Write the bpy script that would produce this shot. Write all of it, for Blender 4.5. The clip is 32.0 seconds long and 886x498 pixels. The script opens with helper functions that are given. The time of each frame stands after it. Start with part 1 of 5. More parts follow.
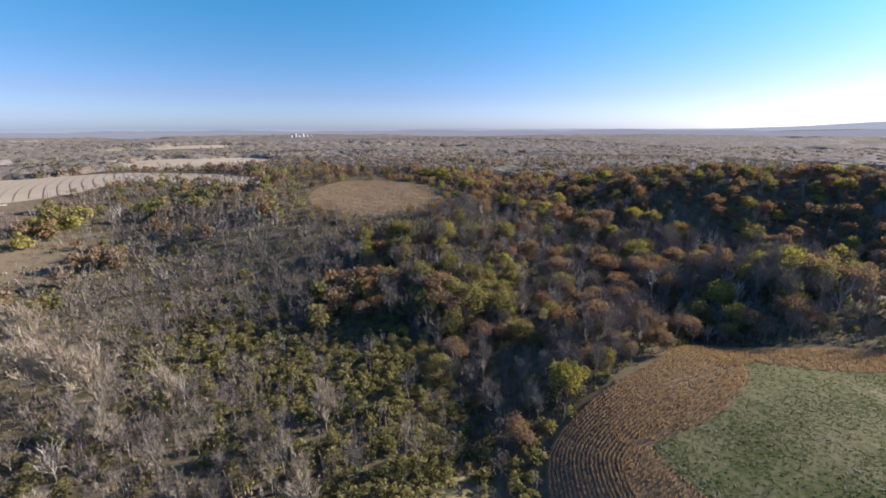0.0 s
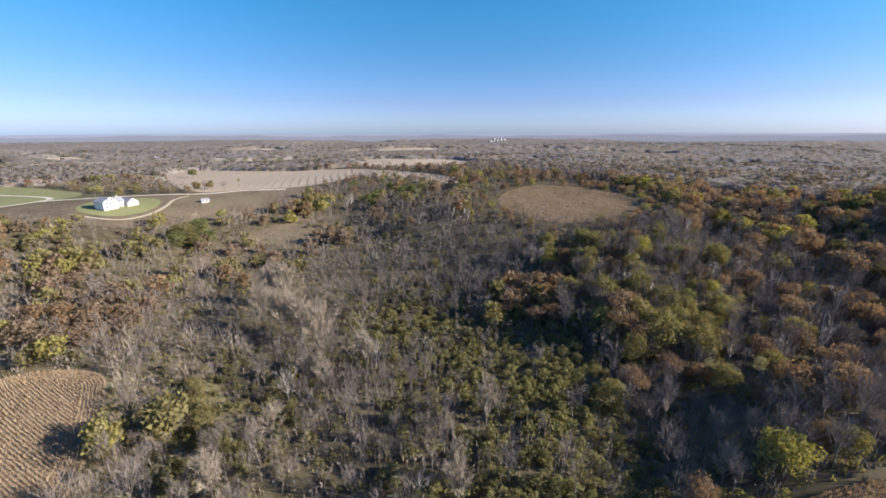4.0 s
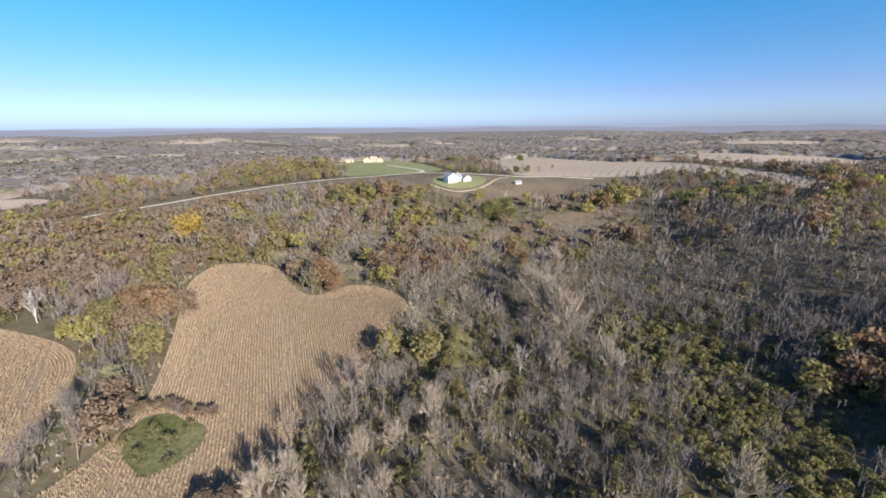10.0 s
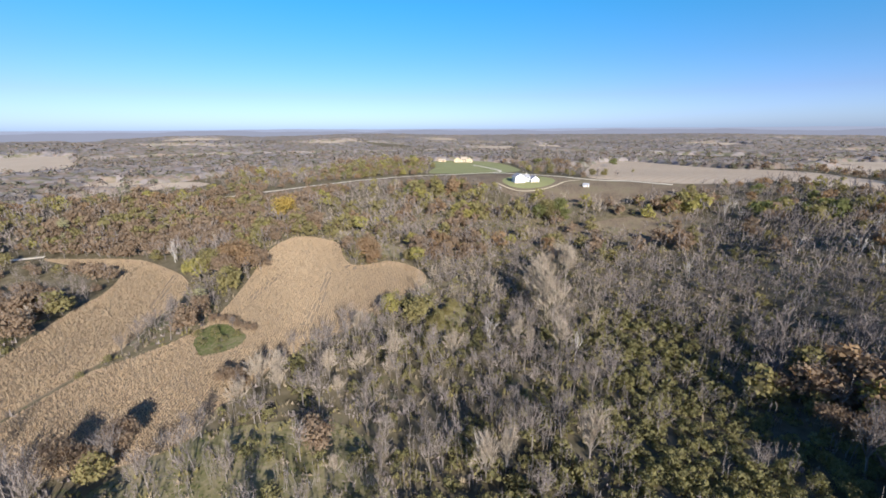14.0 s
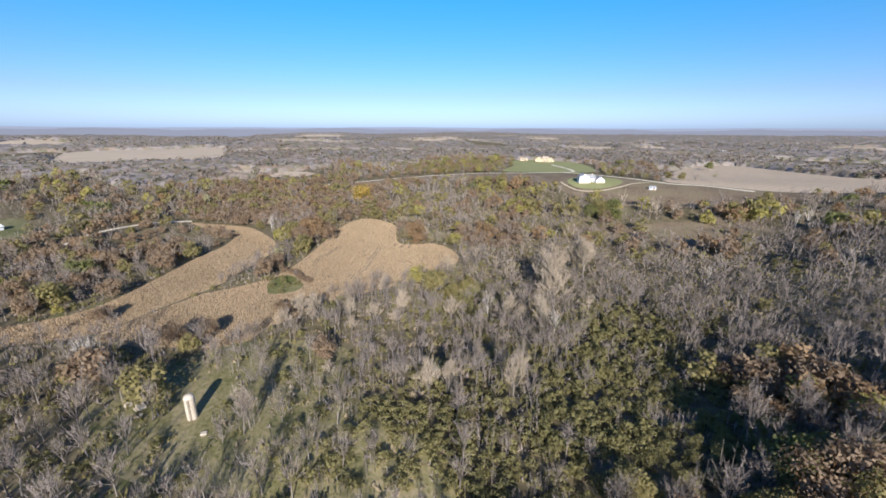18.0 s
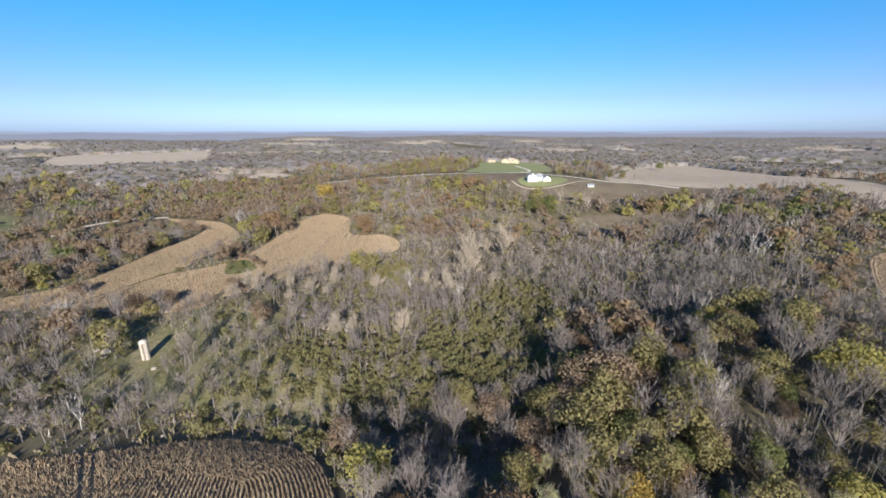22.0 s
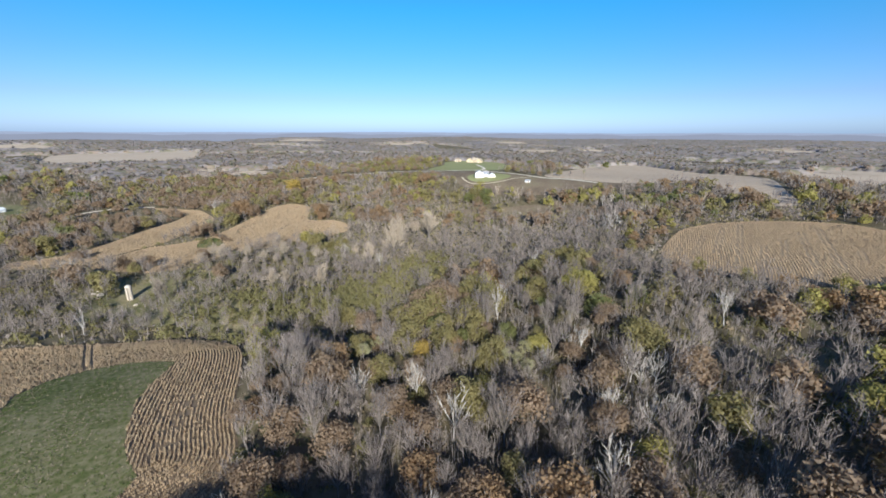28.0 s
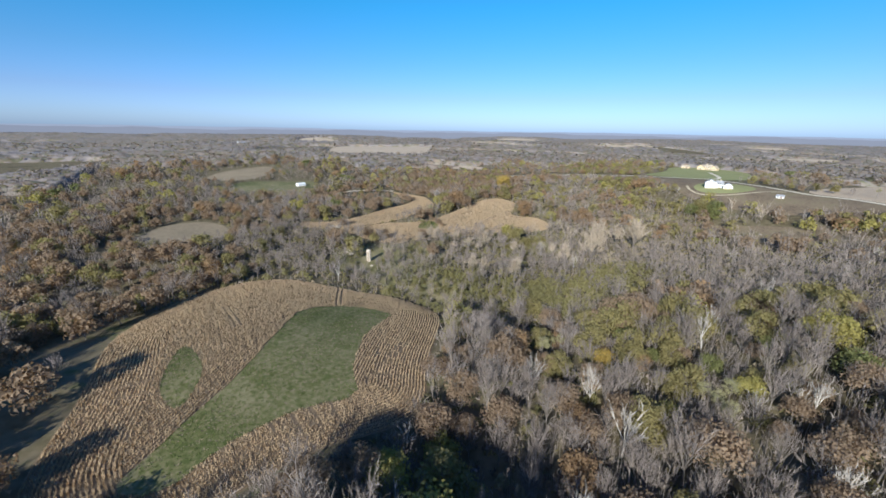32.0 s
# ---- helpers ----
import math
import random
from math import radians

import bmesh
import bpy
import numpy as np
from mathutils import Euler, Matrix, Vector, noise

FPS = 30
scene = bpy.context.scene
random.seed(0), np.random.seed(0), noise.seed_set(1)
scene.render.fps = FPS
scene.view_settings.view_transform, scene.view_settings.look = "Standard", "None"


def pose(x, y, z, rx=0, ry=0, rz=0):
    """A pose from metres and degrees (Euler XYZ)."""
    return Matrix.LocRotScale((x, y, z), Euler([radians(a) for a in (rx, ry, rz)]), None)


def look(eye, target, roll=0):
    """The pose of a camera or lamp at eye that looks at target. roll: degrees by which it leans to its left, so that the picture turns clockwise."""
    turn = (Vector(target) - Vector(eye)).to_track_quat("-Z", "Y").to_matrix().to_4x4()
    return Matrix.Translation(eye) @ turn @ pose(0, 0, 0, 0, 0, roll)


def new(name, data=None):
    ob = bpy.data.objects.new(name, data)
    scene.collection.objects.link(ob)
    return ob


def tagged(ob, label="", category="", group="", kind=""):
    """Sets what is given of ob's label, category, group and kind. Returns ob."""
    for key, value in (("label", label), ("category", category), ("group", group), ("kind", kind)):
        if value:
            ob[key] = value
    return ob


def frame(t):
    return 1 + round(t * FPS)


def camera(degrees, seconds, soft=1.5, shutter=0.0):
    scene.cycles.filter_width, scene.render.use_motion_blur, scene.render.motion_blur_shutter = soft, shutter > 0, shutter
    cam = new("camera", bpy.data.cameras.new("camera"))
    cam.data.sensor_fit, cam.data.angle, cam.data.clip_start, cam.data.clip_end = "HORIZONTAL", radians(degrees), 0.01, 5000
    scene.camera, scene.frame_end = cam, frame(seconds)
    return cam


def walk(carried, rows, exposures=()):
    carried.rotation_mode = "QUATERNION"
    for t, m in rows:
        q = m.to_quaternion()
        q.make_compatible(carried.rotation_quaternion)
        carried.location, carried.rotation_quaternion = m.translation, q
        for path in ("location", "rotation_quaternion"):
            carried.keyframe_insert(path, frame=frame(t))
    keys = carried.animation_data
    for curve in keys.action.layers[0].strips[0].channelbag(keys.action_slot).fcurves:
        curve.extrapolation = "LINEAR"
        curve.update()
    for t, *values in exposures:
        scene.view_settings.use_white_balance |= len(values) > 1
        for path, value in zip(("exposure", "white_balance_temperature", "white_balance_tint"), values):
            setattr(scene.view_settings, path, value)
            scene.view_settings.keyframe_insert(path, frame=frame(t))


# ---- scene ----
cam = camera(95.11, 32.0, 1.75)
PATH = [
    (0, (-8.54, -1.17, 91.21), (79.50, 36.78, 62.78), -0.13),
    (0.5, (-8.43, -1.07, 91.21), (77.76, 41.04, 62.97), -0.11),
    (1, (-8.35, -1.01, 91.21), (75.51, 45.61, 63.03), -0.08),
    (1.5, (-8.31, -0.95, 91.20), (73.02, 50.03, 63.15), -0.07),
    (2, (-8.31, -0.94, 91.19), (70.15, 54.36, 63.17), -0.07),
    (2.5, (-8.36, -0.98, 91.17), (67.20, 58.31, 63.32), -0.04),
    (3, (-8.41, -1.02, 91.17), (63.36, 62.85, 63.45), -0.08),
    (3.5, (-8.45, -1.03, 91.17), (58.98, 67.51, 63.68), -0.11),
    (5.5, (-7.09, -0.59, 91.19), (35.28, 85.75, 63.79), -0.03),
    (6, (-6.79, -0.47, 91.18), (27.96, 89.18, 63.70), 0.10),
    (6.5, (-6.72, -0.24, 91.19), (21.50, 91.64, 63.57), 0.15),
    (7, (-6.49, -0.05, 91.20), (15.16, 93.53, 63.38), 0.25),
    (7.5, (-6.18, 0.16, 91.21), (9.15, 94.95, 63.26), 0.20),
    (8, (-5.35, 0.35, 91.17), (0.31, 96.18, 63.17), 0.11),
    (8.5, (-3.37, 0.34, 90.77), (-8.15, 96.17, 62.58), -0.03),
    (9, (-0.00, 0.00, 90.14), (-5.88, 95.68, 61.67), -0.24),
    (9.5, (4.62, -0.93, 89.43), (-1.23, 94.67, 60.69), -0.40),
    (10, (10.14, -2.71, 88.80), (4.84, 92.87, 59.87), -0.49),
    (10.5, (16.29, -5.30, 88.33), (10.26, 90.23, 59.40), -0.68),
    (11, (23.00, -8.35, 88.09), (14.64, 87.05, 59.30), -0.72),
    (11.5, (30.18, -11.55, 88.03), (15.84, 83.17, 59.33), -0.65),
    (12, (37.70, -14.69, 88.14), (19.64, 79.40, 59.49), -0.61),
    (12.5, (45.32, -17.76, 88.36), (23.65, 75.58, 59.74), -0.60),
    (13, (52.91, -20.73, 88.69), (29.03, 72.10, 60.22), -0.56),
    (13.5, (60.30, -23.64, 89.08), (33.76, 68.49, 60.64), -0.41),
    (14, (67.52, -26.33, 89.50), (35.16, 63.94, 61.12), -0.31),
    (14.5, (74.66, -28.79, 89.89), (38.77, 60.12, 61.49), -0.24),
    (16.5, (102.78, -36.54, 90.98), (58.09, 48.25, 62.46), 0.08),
    (17, (109.84, -38.08, 91.08), (60.73, 44.16, 62.36), 0.14),
    (17.5, (116.87, -39.41, 91.16), (63.99, 40.44, 62.35), 0.16),
    (18, (123.91, -40.56, 91.28), (69.59, 38.35, 62.61), 0.15),
    (18.5, (131.00, -41.69, 91.43), (76.32, 36.94, 62.69), 0.21),
    (19, (138.21, -42.89, 91.58), (83.94, 36.07, 62.93), 0.19),
    (19.5, (145.52, -44.11, 91.68), (91.23, 34.88, 63.14), 0.14),
    (20, (152.90, -45.32, 91.75), (98.49, 33.59, 63.24), 0.03),
    (20.5, (160.32, -46.61, 91.80), (106.11, 32.50, 63.46), 0.11),
    (21, (167.68, -48.03, 91.88), (113.77, 31.30, 63.60), 0.01),
    (21.5, (174.95, -49.57, 91.99), (121.23, 29.94, 63.83), 0.03),
    (22, (182.06, -51.21, 92.06), (128.53, 28.49, 64.10), -0.08),
    (22.5, (189.10, -53.06, 92.07), (135.95, 26.94, 64.23), -0.02),
    (23, (196.14, -55.07, 92.08), (143.21, 25.09, 64.27), 0.06),
    (23.5, (203.19, -57.09, 92.13), (150.45, 23.20, 64.33), 0.05),
    (24, (210.12, -59.02, 92.19), (157.49, 21.31, 64.30), 0.06),
    (24.5, (216.85, -60.92, 92.24), (164.00, 19.30, 64.46), 0.01),
    (25, (223.77, -63.01, 92.25), (170.87, 17.21, 64.58), -0.05),
    (25.5, (230.88, -65.32, 92.20), (178.07, 14.98, 64.57), -0.16),
    (26, (238.11, -67.77, 92.12), (185.39, 12.58, 64.45), -0.16),
    (26.5, (245.16, -70.21, 92.09), (192.88, 10.42, 64.39), -0.05),
    (28.5, (267.24, -79.11, 92.96), (213.72, 0.73, 65.37), 0.39),
    (29, (269.49, -80.43, 93.12), (213.15, -2.53, 65.60), 0.61),
    (29.5, (270.47, -81.26, 93.24), (207.92, -8.23, 65.80), 0.88),
    (30, (270.54, -81.64, 93.23), (201.16, -15.09, 65.71), 1.12),
    (30.5, (270.20, -81.78, 93.11), (195.80, -20.95, 65.46), 1.17),
    (31, (269.83, -81.84, 92.93), (191.65, -26.08, 65.04), 1.16),
    (31.5, (269.65, -81.83, 92.78), (187.98, -31.36, 64.80), 1.05),
    (32, (269.53, -81.77, 92.65), (184.97, -36.35, 64.58), 0.98),
]
walk(cam, [(t, look(e, g, r)) for t, e, g, r in PATH], [(0, 1.12, 6200, 16), (9, 1.1, 5980, 14), (18, 1.04, 5880, 13), (26, 1.02, 5720, 9), (32, 0.94, 5620, 7)])

# ---- light ----
SUN_AZ, SUN_EL = 139.5, 22.0          # clockwise from +y, above the horizon
world = bpy.data.worlds.new("sky")
scene.world = world
world.use_nodes = True
wn, wl = world.node_tree.nodes, world.node_tree.links
sky = wn.new("ShaderNodeTexSky")
sky.sky_type, sky.sun_disc = "NISHITA", False
sky.sun_elevation, sky.sun_rotation = radians(SUN_EL), radians(SUN_AZ)
sky.air_density, sky.dust_density, sky.ozone_density = 1.0, 0.6, 4.0
wn["Background"].inputs[1].default_value = 0.074
deep = wn.new("ShaderNodeHueSaturation")          # the deep blue of clear autumn air
deep.inputs["Saturation"].default_value = 1.12
cool = wn.new("ShaderNodeMix")          # a little less green in the air
cool.data_type, cool.blend_type = "RGBA", "MULTIPLY"
cool.inputs[0].default_value, cool.inputs[7].default_value = 1.0, (0.955, 0.95, 1.06, 1)
wl.new(sky.outputs[0], cool.inputs[6])
wl.new(cool.outputs[2], deep.inputs["Color"])
rise = wn.new("ShaderNodeTexGradient")          # lavender haze at the horizon, clear blue above
rise.texture_mapping.mapping_x = "Z"
air = wn.new("ShaderNodeValToRGB")
for p, c in ((0.07, (0.82, 0.85, 1.05)), (0.14, (0.7, 0.9, 0.94)), (0.25, (0.5, 1.05, 0.98)), (0.32, (0.53, 1.0, 0.96))):
    air.color_ramp.elements.new(p).color = (*c, 1)
air.color_ramp.elements[0].color = (0.9, 1.08, 1.5, 1)
air.color_ramp.elements[-1].position, air.color_ramp.elements[-1].color = 0.5, (0.86, 0.9, 0.97, 1)
clear = wn.new("ShaderNodeMix")
clear.data_type, clear.blend_type = "RGBA", "MULTIPLY"
clear.inputs[0].default_value = 1.0
wl.new(rise.outputs["Fac"], air.inputs[0])
wl.new(deep.outputs[0], clear.inputs[6])
wl.new(air.outputs[0], clear.inputs[7])
wl.new(clear.outputs[2], wn["Background"].inputs[0])
az, el = radians(SUN_AZ), radians(SUN_EL)
to_sun = Vector((math.sin(az) * math.cos(el), math.cos(az) * math.cos(el), math.sin(el)))
sun = new("sun", bpy.data.lights.new("sun", "SUN"))
sun.data.energy, sun.data.angle, sun.data.color = 4.5, radians(0.6), (1.0, 0.912, 0.775)
sun.matrix_world = look(to_sun * 100, (0, 0, 0))
rng = np.random.default_rng(7)


# ---- materials ----
def material(name, stops, scale=1.0, fine=6.0, rough=0.9, random=0.0, bump=0.0, spec=0.06, contrast=0.5, thin=0.0, cells=0.0, glow=(1.1, 0.93, 0.6)):
    """Noise at two scales over a ramp of colours; random mixes in a value per loose piece; thin leaves let light through, tinted by glow."""
    m = bpy.data.materials.new(name)
    m.use_nodes = True
    n, l = m.node_tree.nodes, m.node_tree.links
    b = n["Principled BSDF"]
    b.inputs["Roughness"].default_value = rough
    b.inputs["Specular IOR Level"].default_value = spec
    geo = n.new("ShaderNodeNewGeometry")
    big, small = n.new("ShaderNodeTexNoise"), n.new("ShaderNodeTexNoise")
    for tex, s in ((big, scale), (small, scale * fine)):
        tex.inputs["Scale"].default_value = s
        tex.inputs["Detail"].default_value = 4
        l.new(geo.outputs["Position"], tex.inputs["Vector"])
    mix = n.new("ShaderNodeMix")
    mix.inputs[0].default_value = contrast
    l.new(big.outputs["Fac"], mix.inputs[2])
    l.new(small.outputs["Fac"], mix.inputs[3])
    last = mix.outputs[0]
    if random:
        mx = n.new("ShaderNodeMix")
        mx.inputs[0].default_value = random
        l.new(last, mx.inputs[2])
        l.new(geo.outputs["Random Per Island"], mx.inputs[3])
        last = mx.outputs[0]
    if cells:
        spot, mc = n.new("ShaderNodeTexVoronoi"), n.new("ShaderNodeMix")
        spot.inputs["Scale"].default_value = cells
        l.new(geo.outputs["Position"], spot.inputs["Vector"])
        mc.inputs[0].default_value = 0.3
        l.new(last, mc.inputs[2])
        l.new(spot.outputs["Color"], mc.inputs[3])
        last = mc.outputs[0]
    ramp = n.new("ShaderNodeValToRGB")
    while len(ramp.color_ramp.elements) < len(stops):
        ramp.color_ramp.elements.new(0.5)
    for e, (p, c) in zip(ramp.color_ramp.elements, stops):
        e.position, e.color = p, (*c, 1)
    l.new(last, ramp.inputs[0])
    l.new(ramp.outputs[0], b.inputs["Base Color"])
    if thin:
        back, mixed = n.new("ShaderNodeBsdfTranslucent"), n.new("ShaderNodeMixShader")
        mixed.inputs[0].default_value = thin
        tint = n.new("ShaderNodeMix")
        tint.data_type, tint.blend_type = "RGBA", "MULTIPLY"
        tint.inputs[0].default_value = 1.0
        tint.inputs[7].default_value = (*glow, 1)
        l.new(ramp.outputs[0], tint.inputs[6])
        l.new(tint.outputs[2], back.inputs["Color"])
        l.new(b.outputs[0], mixed.inputs[1])
        l.new(back.outputs[0], mixed.inputs[2])
        l.new(mixed.outputs[0], n["Material Output"].inputs["Surface"])
    if bump:
        bp = n.new("ShaderNodeBump")
        bp.inputs["Strength"].default_value = bump
        l.new(small.outputs["Fac"], bp.inputs["Height"])
        l.new(bp.outputs[0], b.inputs["Normal"])
    return m


def shades(c, low=0.6, high=1.4):
    return [(0.2, tuple(v * low for v in c)), (0.5, c), (0.8, tuple(min(0.9, v * high) for v in c))]


M_GROUND = material("leaf_litter", [(0.35, (0.075, 0.06, 0.036)), (0.45, (0.12, 0.1, 0.056)), (0.55, (0.165, 0.134, 0.083)), (0.65, (0.1, 0.103, 0.042))], 0.02, 12, bump=0.5)
M_TWIG = material("grey_twigs", [(0.28, (0.1, 0.083, 0.072)), (0.42, (0.168, 0.14, 0.122)), (0.56, (0.238, 0.198, 0.17)), (0.7, (0.325, 0.275, 0.232))], 0.012, 20, random=0.4)
M_TAWNY = material("tawny_twigs", [(0.3, (0.26, 0.208, 0.15)), (0.5, (0.36, 0.295, 0.22)), (0.7, (0.43, 0.36, 0.27))], 0.03, 20, random=0.3)
M_PALE = material("pale_twigs", shades((0.38, 0.34, 0.29)), 0.02, 20, random=0.4)
M_BARK = material("bark", shades((0.22, 0.19, 0.16)), 0.5, 8, bump=0.3)
M_BIRCH = material("pale_bark", shades((0.55, 0.51, 0.45)), 0.5, 8, bump=0.3)
M_YELLOW = material("yellow_leaves", shades((0.34, 0.298, 0.1), 0.65, 1.35), 0.09, 10, random=0.2, thin=0.45, glow=(1.0, 0.98, 0.5))
M_ORANGE = material("orange_leaves", shades((0.305, 0.208, 0.118), 0.6, 1.4), 0.09, 10, random=0.2, thin=0.46)
M_BROWN = material("russet_leaves", shades((0.278, 0.205, 0.138), 0.6, 1.35), 0.05, 10, random=0.2, thin=0.46)
M_GOLD = material("golden_leaves", shades((0.42, 0.3, 0.085), 0.7, 1.3), 0.09, 10, random=0.2, thin=0.4, glow=(1.0, 0.98, 0.5))
M_OLIVE = material("olive_leaves", shades((0.265, 0.226, 0.1), 0.6, 1.35), 0.09, 10, random=0.2, thin=0.46, glow=(0.98, 0.98, 0.55))
M_GREEN = material("green_leaves", shades((0.19, 0.195, 0.078), 0.6, 1.4), 0.09, 10, random=0.2, thin=0.46, glow=(0.98, 0.98, 0.55))
M_BUSH = material("bush_leaves", shades((0.245, 0.22, 0.1), 0.55, 1.4), 0.12, 10, random=0.25, thin=0.48, glow=(0.98, 0.98, 0.55))
M_CREAM = material("cream_leaves", shades((0.33, 0.31, 0.17), 0.65, 1.3), 0.07, 10, random=0.2, thin=0.35)
M_CORN = material("dry_corn", shades((0.46, 0.352, 0.226), 0.75, 1.25), 0.03, 12, random=0.3, thin=0.35, glow=(0.85, 0.72, 0.45))
M_STUBBLE = material("corn_litter", shades((0.265, 0.202, 0.13), 0.75, 1.25), 0.05, 20, bump=0.5)
# same litter, darker: shade between backlit stalks is put into the colour
M_STUBBLE_SHADED = material("shaded_corn_litter", shades((0.205, 0.15, 0.092), 0.75, 1.25), 0.05, 20, bump=0.5)
M_GRASS = material("pasture_grass", [(0.39, (0.08, 0.094, 0.03)), (0.46, (0.118, 0.12, 0.046)), (0.52, (0.16, 0.148, 0.07)), (0.59, (0.205, 0.182, 0.095))], 0.045, 14, bump=0.3, contrast=0.45)
M_ROUGH = material("rough_meadow_grass", [(0.36, (0.12, 0.115, 0.045)), (0.46, (0.185, 0.165, 0.075)), (0.54, (0.235, 0.2, 0.105)), (0.62, (0.28, 0.23, 0.135))], 0.06, 12, bump=0.5)
M_TUFT = material("green_tufts", shades((0.118, 0.136, 0.045), 0.75, 1.3), 0.08, 12, random=0.4, thin=0.3, glow=(0.85, 1.1, 0.45))
M_LAWN = material("mown_lawn", shades((0.25, 0.25, 0.11), 0.75, 1.25), 0.05, 10, bump=0.2)
M_SOIL = material("brown_crop", shades((0.31, 0.228, 0.138), 0.7, 1.35), 0.05, 14, bump=0.6)
M_BEAN = material("ripe_crop", shades((0.375, 0.275, 0.165), 0.75, 1.3), 0.04, 12, random=0.5)
M_TAN = material("harvested_stubble", shades((0.45, 0.36, 0.255), 0.85, 1.15), 0.02, 12, bump=0.3)
M_WINDROW = material("windrow_straw", shades((0.36, 0.28, 0.19), 0.8, 1.2), 0.1, 10)
M_YARD = material("green_pasture", [(0.38, (0.095, 0.1, 0.042)), (0.5, (0.14, 0.138, 0.064)), (0.62, (0.21, 0.185, 0.1))], 0.03, 14, bump=0.3)
M_GRAVEL = material("gravel", shades((0.66, 0.58, 0.44), 0.85, 1.15), 0.2, 10, bump=0.3)
M_DRY = material("dry_grass", shades((0.25, 0.2, 0.13), 0.65, 1.35), 0.03, 12, bump=0.4)
M_EARTH = material("brown_slope", [(0.36, (0.115, 0.087, 0.06)), (0.47, (0.165, 0.125, 0.083)), (0.56, (0.21, 0.165, 0.105)), (0.64, (0.15, 0.135, 0.07))], 0.04, 12, bump=0.5)
M_TRACK = material("bare_earth", shades((0.5, 0.42, 0.28), 0.75, 1.2), 0.15, 10, bump=0.4)
M_WHITE = material("white_siding", shades((0.7, 0.7, 0.69), 0.93, 1.04), 0.5, 8)
M_CONCRETE = material("silo_staves", shades((0.5, 0.43, 0.34), 0.8, 1.15), 0.4, 6, bump=0.3)
M_ROOF = material("grey_shingles", shades((0.3, 0.3, 0.31), 0.8, 1.2), 0.5, 8, bump=0.2)
M_TANWALL = material("tan_siding", shades((0.55, 0.44, 0.28), 0.9, 1.1), 0.5, 8)
M_TANROOF = material("tan_shingles", shades((0.42, 0.35, 0.26), 0.8, 1.2), 0.5, 8, bump=0.2)
M_CHUTE = material("weathered_chute", shades((0.24, 0.2, 0.155)), 0.6, 6)
M_DARK = material("dark_glass", shades((0.04, 0.045, 0.055)), 0.5, 4, rough=0.15, spec=0.5)
M_RUST = material("rusty_steel", shades((0.2, 0.12, 0.08)), 1.0, 6, rough=0.7)
FAR_TONES = [(0.28, (0.086, 0.077, 0.07)), (0.38, (0.204, 0.183, 0.171)), (0.46, (0.267, 0.225, 0.198)), (0.52, (0.128, 0.125, 0.074)), (0.58, (0.239, 0.182, 0.138)), (0.66, (0.209, 0.184, 0.159)), (0.74, (0.239, 0.208, 0.11))]
M_FARWOOD = material("far_woods", FAR_TONES, 0.006, 12, contrast=0.3, cells=0.11)
M_FARCROWN = material("far_crowns", [(p, tuple(v * 1.15 for v in c)) for p, c in FAR_TONES], 0.006, 12, contrast=0.3, cells=0.11, thin=0.35)

# ---- the lie of the land ----
# x, y, reach, rise
UPLANDS = [
    (280, 430, 110, 7.8),
    (0, 430, 100, 5.7),
    (-140, 330, 100, -2.0),
    (-200, 80, 100, -6.8),
    (-320, 170, 130, -14.7),
    (-140, 660, 170, 7.9),
    (80, 680, 170, -3.2),
    (280, -100, 120, -11.2),
    (440, 60, 160, 1.1),
    (600, -80, 200, 9.8),
    (450, 300, 180, 7.0),
    (-560, 130, 200, 6.2),
    (-400, 420, 200, -4.3),
    (-250, -180, 200, -15.8),
    (100, -300, 200, -23.6),
]
SLOPES = [
    (25, -20, 30, -2.6),
    (30, -130, 50, -10.3),
    (75, -110, 50, 10.8),
    (115, -65, 50, 2.1),
    (-10, -80, 60, 4.3),
    (225, 95, 38, 7.2),
    (190, 48, 40, -4.5),
    (150, 125, 38, -6.0),
    (262, 135, 45, -1.7),
    (38, 330, 48, -8.3),
    (-66, 285, 55, -11.0),
    (100, 90, 40, -1.7),
    (250, 10, 50, -14.7),
    (205, 270, 45, 6.5),
]
HOLLOWS = [
    (-8, -10, 90, -11.4),
    (110, -30, 90, 0.3),
    (60, 60, 90, -8.0),
    (-80, 80, 80, 1.2),
    (-110, 190, 80, 0.3),
    (-20, 140, 80, -10.5),
    (90, 150, 80, -10.3),
    (60, 250, 80, -15.1),
    (220, 85, 70, -1.4),
    (170, 20, 70, -2.5),
    (250, 180, 70, 1.7),
    (240, 290, 80, 0.6),
    (160, 330, 70, -15.5),
    (180, 230, 70, -6.1),
    (-170, 230, 90, 0.8),
]
# pale fields scattered over the far country: x, y, length, depth
FAR_FIELDS = ((-215, 1200, 150, 330), (-50, 1240, 70, 150), (-865, 782, 230, 120), (-408, 338, 70, 44), (-830, 1222, 170, 110), (-1989, 1681, 340, 260), (-943, 738, 200, 90), (-785, 1340, 130, 100), (-468, 298, 70, 44), (993, 1303, 280, 120), (1150, 854, 260, 110), (648, 501, 150, 60), (430, 690, 130, 50), (830, 1124, 250, 110), (-652, 1979, 200, 200), (440, 1500, 160, 160), (-1451, 263, 160, 180))
FIELD_HILLS = [(fx * 1.04, fy * 1.04, 0.55 * fl + 40, 11 if fx * fx + fy * fy > 640000 else 0) for fx, fy, fl, fd in FAR_FIELDS] + [(-900, 400, 200, 9)]
FARM_HILL = [(1960, 1690, 220, 16)]
